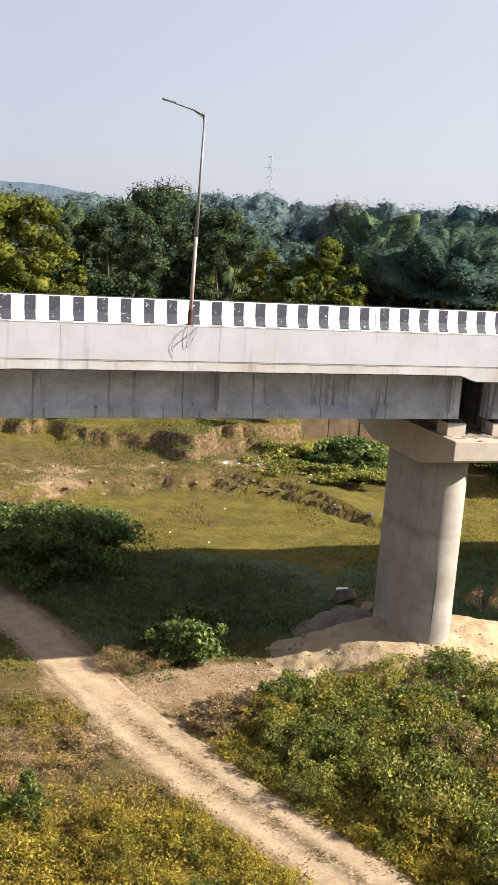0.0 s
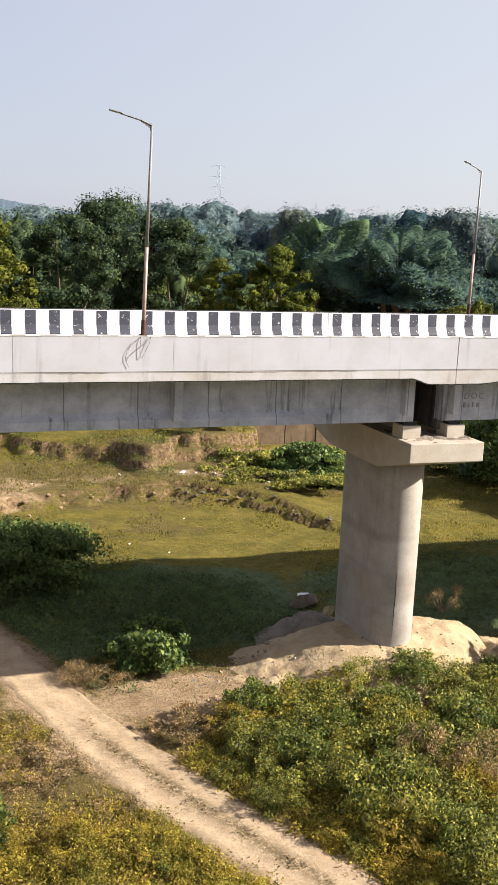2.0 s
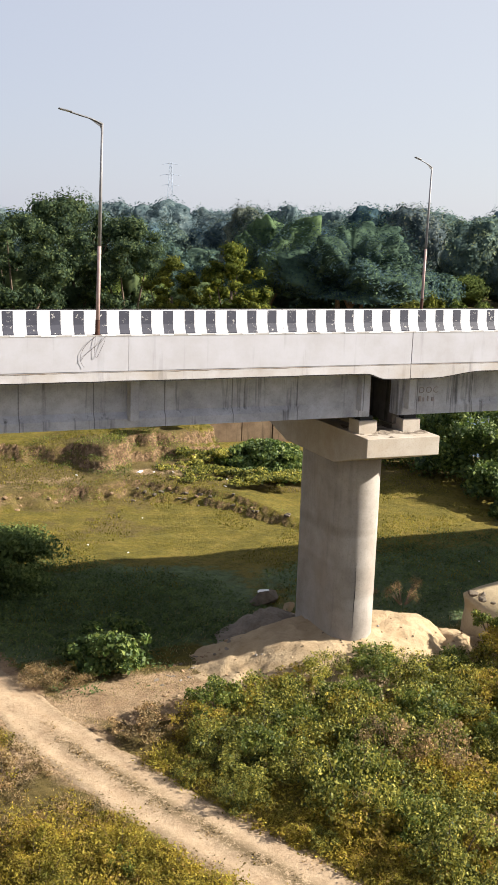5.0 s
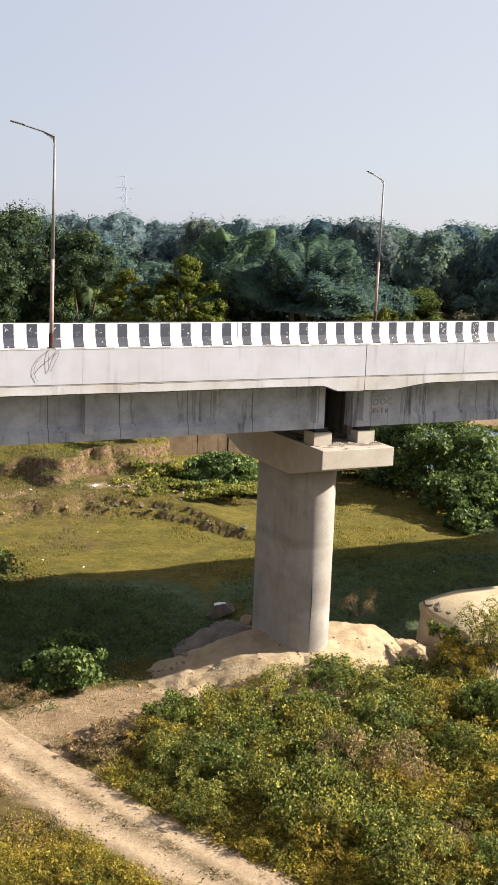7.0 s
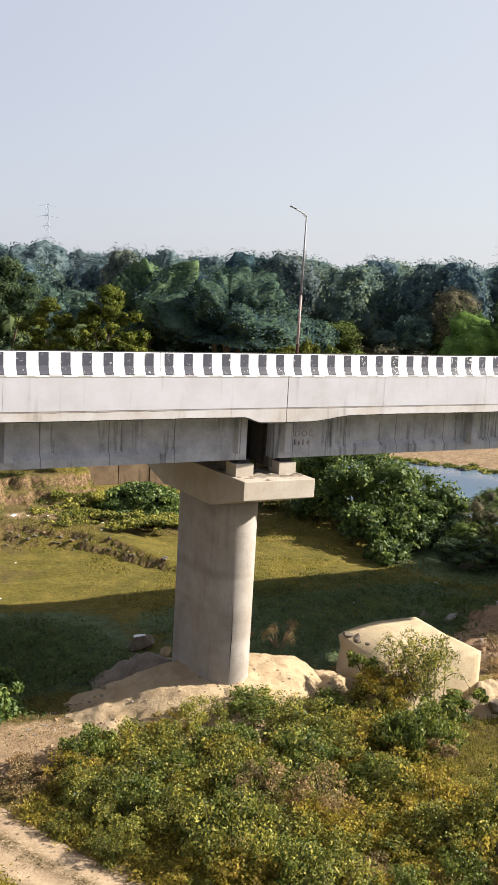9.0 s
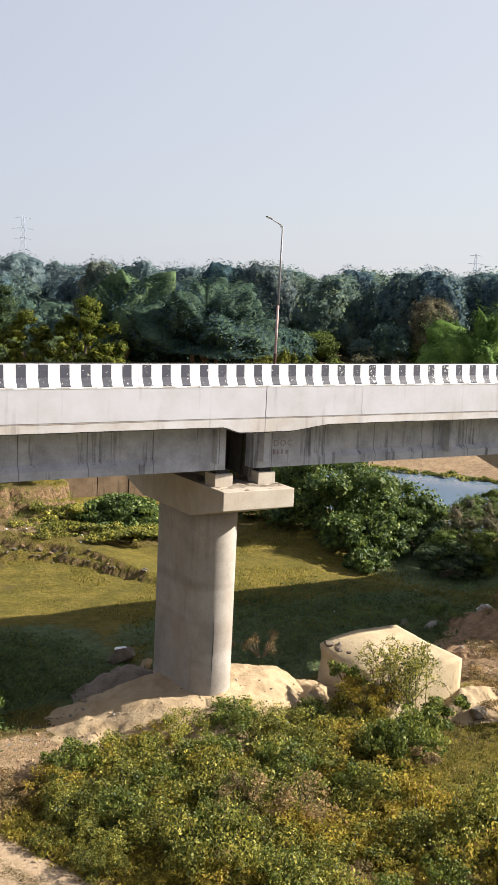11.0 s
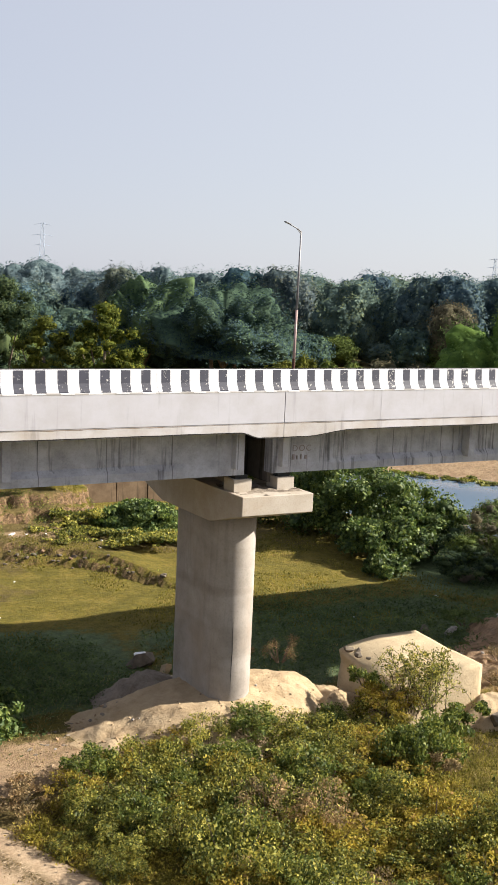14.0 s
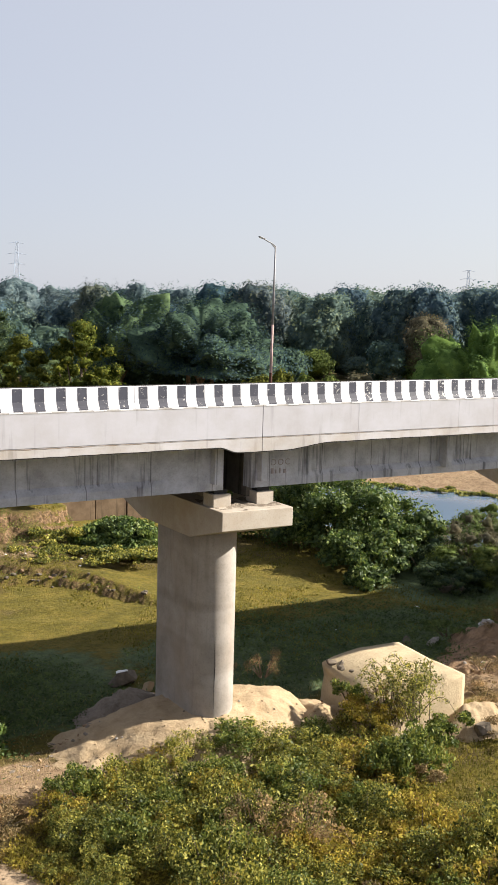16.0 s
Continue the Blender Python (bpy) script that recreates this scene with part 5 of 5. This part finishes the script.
def spray_bush(label, at, width, height, material, stems, leaves, leaf, seed):
    """Thin stems arching outwards, each carrying narrow leaves along its length."""
    global rng
    rng = np.random.default_rng(seed)
    t = thing("bush", label, "shrub", at)
    pts = []
    for i in range(stems):
        a, q = rng.random() * 2 * math.pi, 0.25 + 0.75 * rng.random()
        h = height * (1.0 - 0.5 * q * rng.random())
        out = np.array([math.cos(a), math.sin(a), 0.0]) * q * width * 0.5
        u = np.linspace(0, 1, 9)
        root = np.array([rng.normal() * 0.5, rng.normal() * 0.3, 0.0])
        way = root + out * (u ** 0.9)[:, None] + np.array([0, 0, 1.0]) * (h * np.sin(u * (1.7 + 0.9 * q)))[:, None]
        if i % 3 == 0:
            part("stem", tube(bmesh.new(), [tuple(float(v) for v in p) for p in way], [0.022 - 0.002 * k for k in range(9)], 5), BARK, t)
        f = 0.08 + 0.92 * rng.random(leaves // stems)
        pts.append(np.stack([np.interp(f, u, way[:, k]) for k in range(3)], 1) + rng.normal(size=(len(f), 3)) * 0.09)
    pts = np.concatenate(pts)
    pts[:, 2] = np.maximum(pts[:, 2], 0.03)
    put("foliage", leaf_cloud("foliage", pts, leaf, 0.24, 0.9), material, t)
    return t


spray_bush("feathery yellow green bush against the block", (29.0, 34.3, -0.8), 4.8, 2.7, LEAF_SHRUB, 70, 5600, 0.15, 44)
# stems and brown leaves added to darken the shaded hollow beside the block
shrub("bush", "brown twiggy bush standing for the block's shaded hollow", (28.6, 35.0, -0.5), 2.4, 1.5, LEAF_DRY, 2200, 0.09, 75, "", 16, 0.3, stems=16)
shrub("bush", "dark low bush beside the foundation block", (27.2, 36.0, 0.1), 2.0, 1.3, LEAF_BROAD, 1800, 0.10, 45, "", 9)
shrub("bush", "grey green bush below the foundation block", (28.6, 32.4, -1.0), 2.4, 1.2, LEAF_BROAD, 2200, 0.12, 46, "", 10)
shrub("bush", "dry brown bush at the meadow's edge", (26.6, 30.6, -1.2), 2.6, 1.1, LEAF_DRY, 2600, 0.09, 47, "", 11)
shrub("bush", "dry feathery weed tuft behind the pier", (24.2, 42.2, -0.4), 1.8, 1.3, LEAF_DRY, 1200, 0.10, 48, "", 8, 0.2)
shrub("bush", "broad leaved bush on the river bed terrace", (32.2, 71.8, -0.4), 6.4, 1.9, LEAF_CREEPER, 8000, 0.27, 49, "", 50)
shrub("bush", "yellow green weedy bush on the terrace", (29.6, 66.8, -0.5), 6.0, 0.9, LEAF_SHRUB, 5000, 0.18, 60, "", 30)
shrub("bush", "yellow green weeds below the eroded bank", (25.6, 69.6, -0.5), 6.0, 0.8, LEAF_SHRUB, 4200, 0.17, 73, "", 30)
shrub("bush", "green weeds growing up the eroded bank", (27.2, 73.0, -0.3), 4.4, 1.4, LEAF_SHRUB, 3600, 0.18, 74, "", 26)
shrub("bush", "low bush above the eroded bank", (25.5, 77.5, 2.0), 6.0, 1.6, LEAF_BROAD, 4500, 0.28, 61, "", 16)
shrub("bush", "low bush above the eroded bank", (12.5, 82.5, 1.0), 5.0, 1.4, LEAF_MID, 3500, 0.28, 62, "", 14)
T = "river bank thicket"
for i in range(16):
    az = 35.5 + 0.8 * i
    r = 116.2 / (0.8 * math.sin(radians(az)) + 0.6 * math.cos(radians(az)))
    x, y = polar(az, r)
    shrub("low_bush", "bright green low bush along the water's far edge", (x, y, -2.35), 3.6, 0.30 + 0.14 * (i % 3), LEAF_SHRUB, 700, 0.30, 900 + i, "waterside weeds", 8, 0.4, stems=2)
CREEPER = "dense leafy green creeper thicket on the river bank"
SCRUB = "brownish green reeds and scrub by the river"
for i, (x, y, w, h, mat, n) in enumerate(((45.0, 71.0, 10, 5.6, LEAF_CREEPER, 13000), (46.5, 65.5, 10.5, 7.2, LEAF_CREEPER, 17000), (49.2, 63.0, 9.0, 6.0, LEAF_CREEPER, 12000), (51.0, 60.5, 7.0, 3.8, LEAF_CREEPER, 7000), (45.8, 59.2, 6.8, 3.6, LEAF_CREEPER, 9000), (43.6, 56.4, 3.6, 1.5, LEAF_CREEPER, 3000), (49.4, 56.8, 6.0, 2.6, LEAF_DARK, 7000), (52.2, 58.8, 5.0, 3.2, LEAF_DARK, 5000), (53.4, 57.0, 6.0, 4.6, LEAF_BROWN, 6000), (57.5, 58.5, 7.0, 4.6, LEAF_BUSH, 7000), (51.0, 54.0, 8.0, 2.8, LEAF_MID, 8000), (48.0, 52.8, 6.0, 2.2, LEAF_DARK, 6000), (55.0, 52.0, 7.0, 2.6, LEAF_DARK, 6000), (60.0, 62.0, 7.0, 4.0, LEAF_MID, 5000))):
    leafy = mat is LEAF_CREEPER
    shrub("thicket", CREEPER if leafy else SCRUB, (x, y, float(land(x, y)) - 0.1), w, h, mat, n, 0.24 if leafy else 0.17, 150 + i, T, 44, 0.65 if leafy else 0.3, core=0.5)


# ---------------------------------------------------------------- grass and weeds
def scatter(n, x0, x1, y0, y1, keep):
    """Root points on the land where keep(x, y) lets them stand."""
    x, y = rng.uniform(x0, x1, n), rng.uniform(y0, y1, n)
    ok = keep(x, y)
    x, y = x[ok], y[ok]
    return np.stack([x, y, land(x, y)], 1)


def soft_patch(x, y, cx, cy, rx, ry, seed):
    """True inside a ragged oval, thinning out towards its rim."""
    r = np.hypot((x - cx) / rx, (y - cy) / ry) + 0.7 * rough_land(x, y, 4.0, seed)
    return r < 0.35 + 0.65 * rng.random(len(x))


def off_track(x, y, gap=1.6):
    return np.abs(x - track_x(y)) > gap + 0.5 * wave(x, y, 1.1, 77)


rng = np.random.default_rng(91)
stems = scatter(11000, -3, 13, 16, 37, lambda x, y: off_track(x, y) & (x < track_x(y)) & (rng.random(len(x)) < np.clip((rough_land(x, y, 2.4, 7) + 0.62 - 0.62 * step(28.5, 31.5, y)) / 0.4, 0.02, 1)))
tall = (0.15 + 0.5 * rng.random(len(stems))) * np.clip(0.95 + 2.4 * rough_land(stems[:, 0], stems[:, 1], 1.5, 97), 0.15, 2.1) * (1 - 0.5 * step(28, 34, stems[:, 1]))
pick = np.repeat(np.arange(len(stems)), 24)
up = rng.random(len(pick)) ** 0.7
roots = stems[pick] + np.stack([rng.normal(size=len(pick)) * (0.05 + 0.10 * up), rng.normal(size=len(pick)) * (0.05 + 0.10 * up), up * tall[pick]], 1)
tagged(put("weed_cover", leaf_cloud("weed_cover", roots, 0.082, 0.5, facing=np.array([[0.0, 0.0, 1.0]]), keen=0.35), LEAF_WEED), "knee high yellow green weeds covering the ground", "weeds", kind="stuff")
stems = scatter(12000, 9, 27, 17, 34, lambda x, y: (x > track_x(y) + 1.25 + 0.4 * wave(x, y, 1.1, 75)) & (y < np.interp(x, [8, 11, 14, 17, 25], [31.0, 33.4, 35.0, 35.4, 35.0])) & (rng.random(len(x)) < np.interp(x - track_x(y), [1.2, 3.5, 5.5], [1.0, 0.9, 0.35])))
pick = np.repeat(np.arange(len(stems)), 12)
up = rng.random(len(pick)) ** 0.7
roots = stems[pick] + np.stack([rng.normal(size=len(pick)) * (0.05 + 0.12 * up), rng.normal(size=len(pick)) * (0.05 + 0.12 * up), up * (0.25 + 0.2 * np.sin(pick * 1.7))], 1)
tagged(put("weed_cover", leaf_cloud("weed_cover", roots, 0.098, 0.4, facing=np.array([[0.0, 0.0, 1.0]]), keen=0.35), LEAF_WEED), "low yellow green weeds between track and shrubs", "weeds", kind="stuff")
stems = scatter(2600, -3, 12, 28.5, 37.5, lambda x, y: off_track(x, y) & (x < track_x(y)) & (rough_land(x, y, 1.8, 57) > -0.12))
pick = np.repeat(np.arange(len(stems)), 22)
up = rng.random(len(pick)) ** 0.8
roots = stems[pick] + np.stack([rng.normal(size=len(pick)) * (0.04 + 0.10 * up), rng.normal(size=len(pick)) * (0.04 + 0.10 * up), up * 0.32], 1)
tagged(put("dry_weeds", leaf_cloud("dry_weeds", roots, 0.08, 0.3), LEAF_DRY), "low brown dried weeds on bare soil", "weeds", kind="stuff")
roots = scatter(26000, -3, 32, 17, 46, lambda x, y: off_track(x, y, 1.25) & (pier_mound(x, y) < 0.25) & (rough_land(x, y, 1.6, 17) > -0.1))
tagged(put("dry_grass", blades("dry_grass", roots, 0.10, 0.010, 1.6), GRASS_DRY), "tufts of dry straw coloured grass on bare soil", "grass", kind="stuff")
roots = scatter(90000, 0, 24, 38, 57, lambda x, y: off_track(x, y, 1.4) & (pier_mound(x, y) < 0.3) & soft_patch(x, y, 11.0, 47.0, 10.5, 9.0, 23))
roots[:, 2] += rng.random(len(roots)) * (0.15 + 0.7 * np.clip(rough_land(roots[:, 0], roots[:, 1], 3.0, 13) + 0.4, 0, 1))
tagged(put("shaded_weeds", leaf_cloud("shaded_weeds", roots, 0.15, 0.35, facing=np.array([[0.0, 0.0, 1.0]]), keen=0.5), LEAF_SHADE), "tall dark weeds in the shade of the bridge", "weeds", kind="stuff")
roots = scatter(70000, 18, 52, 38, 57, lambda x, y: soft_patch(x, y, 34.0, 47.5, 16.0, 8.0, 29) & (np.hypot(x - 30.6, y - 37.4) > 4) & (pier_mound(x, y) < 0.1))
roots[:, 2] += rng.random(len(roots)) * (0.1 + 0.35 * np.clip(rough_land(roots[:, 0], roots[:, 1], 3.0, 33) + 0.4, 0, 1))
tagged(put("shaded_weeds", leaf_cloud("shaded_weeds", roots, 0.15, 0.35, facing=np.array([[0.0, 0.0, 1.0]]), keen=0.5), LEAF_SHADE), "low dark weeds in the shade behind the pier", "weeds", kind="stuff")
roots = scatter(48000, 4, 46, 46, 84, lambda x, y: off_track(x, y, 1.2) & (rough_land(x, y, 4.0, 19) > -0.05))
tagged(put("meadow_grass", blades("meadow_grass", roots, 0.11, 0.025, 0.9), GRASS_GREEN), "short green grass on the river bed", "grass", kind="stuff")
roots = scatter(16000, 18, 34, 24, 34, lambda x, y: x > 23.5)
tagged(put("meadow_grass", blades("meadow_grass", roots, 0.12, 0.02, 0.9), GRASS_GREEN), "short green grass beside the shrubs", "grass", kind="stuff")
# dry leaves and straw lying between the wheel lines and along the verges
n_litter = 5200
ly = rng.uniform(15.0, 37.0, n_litter)
lx = track_x(ly) + np.where(rng.random(n_litter) < 0.6, rng.normal(size=n_litter) * 0.24, np.sign(rng.normal(size=n_litter)) * (1.25 + 0.22 * rng.normal(size=n_litter)))
bits = np.stack([lx, ly, land(lx, ly) + 0.06], 1)
bits = bits[wave(lx, ly, 0.55, 93) + 0.5 * wave(lx, ly, 0.2, 95) > 0.0]
tagged(put("leaf_litter", leaf_cloud("leaf_litter", bits, 0.07, 0.45, facing=np.tile([0.0, 0.0, 1.0], (len(bits), 1)), keen=0.6), LEAF_DRY), "dry brown leaf litter on the dirt track", "litter", kind="stuff")
roots = scatter(110000, -2, 36, 58, 86, lambda x, y: ((np.abs(y - scarp_high(x)) < 2.8) | ((np.abs(y - scarp_low(x)) < 1.1) & (rng.random(len(x)) < 0.4))) & (rough_land(x, y, 1.7, 47) > 0.06))
roots[:, 2] += rng.random(len(roots)) * 0.35
tagged(put("bank_weeds", leaf_cloud("bank_weeds", roots, 0.11, 0.4), LEAF_BROAD), "weeds growing along the eroded banks", "weeds", kind="stuff")


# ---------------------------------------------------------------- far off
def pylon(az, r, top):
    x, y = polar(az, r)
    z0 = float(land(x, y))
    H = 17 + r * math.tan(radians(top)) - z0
    t = thing("lattice_pylon", "steel lattice power pylon tinted blue for haze", "pylon", (x, y, z0), "power pylons")
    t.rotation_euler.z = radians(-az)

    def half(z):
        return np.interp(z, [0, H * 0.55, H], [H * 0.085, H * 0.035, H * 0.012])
    # members kept thin so they fade into the sky as haze would
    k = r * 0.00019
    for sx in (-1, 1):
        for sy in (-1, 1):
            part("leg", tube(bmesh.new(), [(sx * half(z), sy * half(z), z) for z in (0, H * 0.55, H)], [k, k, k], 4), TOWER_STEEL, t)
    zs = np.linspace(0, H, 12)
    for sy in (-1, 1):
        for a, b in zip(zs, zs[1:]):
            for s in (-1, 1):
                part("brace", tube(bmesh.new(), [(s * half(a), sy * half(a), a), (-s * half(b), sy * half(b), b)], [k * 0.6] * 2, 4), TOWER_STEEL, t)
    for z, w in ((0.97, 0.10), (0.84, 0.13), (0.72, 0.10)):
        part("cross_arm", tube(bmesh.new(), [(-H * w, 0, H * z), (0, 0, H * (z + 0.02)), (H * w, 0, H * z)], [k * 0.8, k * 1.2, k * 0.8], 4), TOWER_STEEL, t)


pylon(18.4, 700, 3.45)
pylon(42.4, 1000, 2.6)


def hills():
    az = np.linspace(-25, 75, 1600)
    r = 1900.0
    top = np.interp(az, [-25, 3, 6.5, 9.5, 12, 16, 30, 75], [1.1, 1.25, 1.1, 0.75, 0.5, 0.5, 0.5, 0.6]) + 0.14 * rough_land(az, az * 0, 1.6, 3) + 0.07 * np.abs(rough_land(az, az * 0, 0.30, 4))
    cols = []
    for a, e in zip(az, top):
        x, y = polar(a, 1.0)
        h = 17 + r * math.tan(radians(float(e)))
        cols.append([(x * r * 0.93, y * r * 0.93, 0), (x * r * 0.97, y * r * 0.97, 25.0), (x * r, y * r, h), (x * r * 1.1, y * r * 1.1, 0)])
    bm = bmesh.new()
    loft(bm, cols, closed=False, caps=False)
    # air haze is painted into the hills' blue base colour
    ob = part("backdrop", bm, plain("haze_tinted_hills", (0.075, 0.105, 0.14), 1.0, 0, 0.25, 0.05, 0.0), smooth=True)
    tagged(ob, "low wooded hills far away tinted haze blue", "hills", kind="structure")


hills()
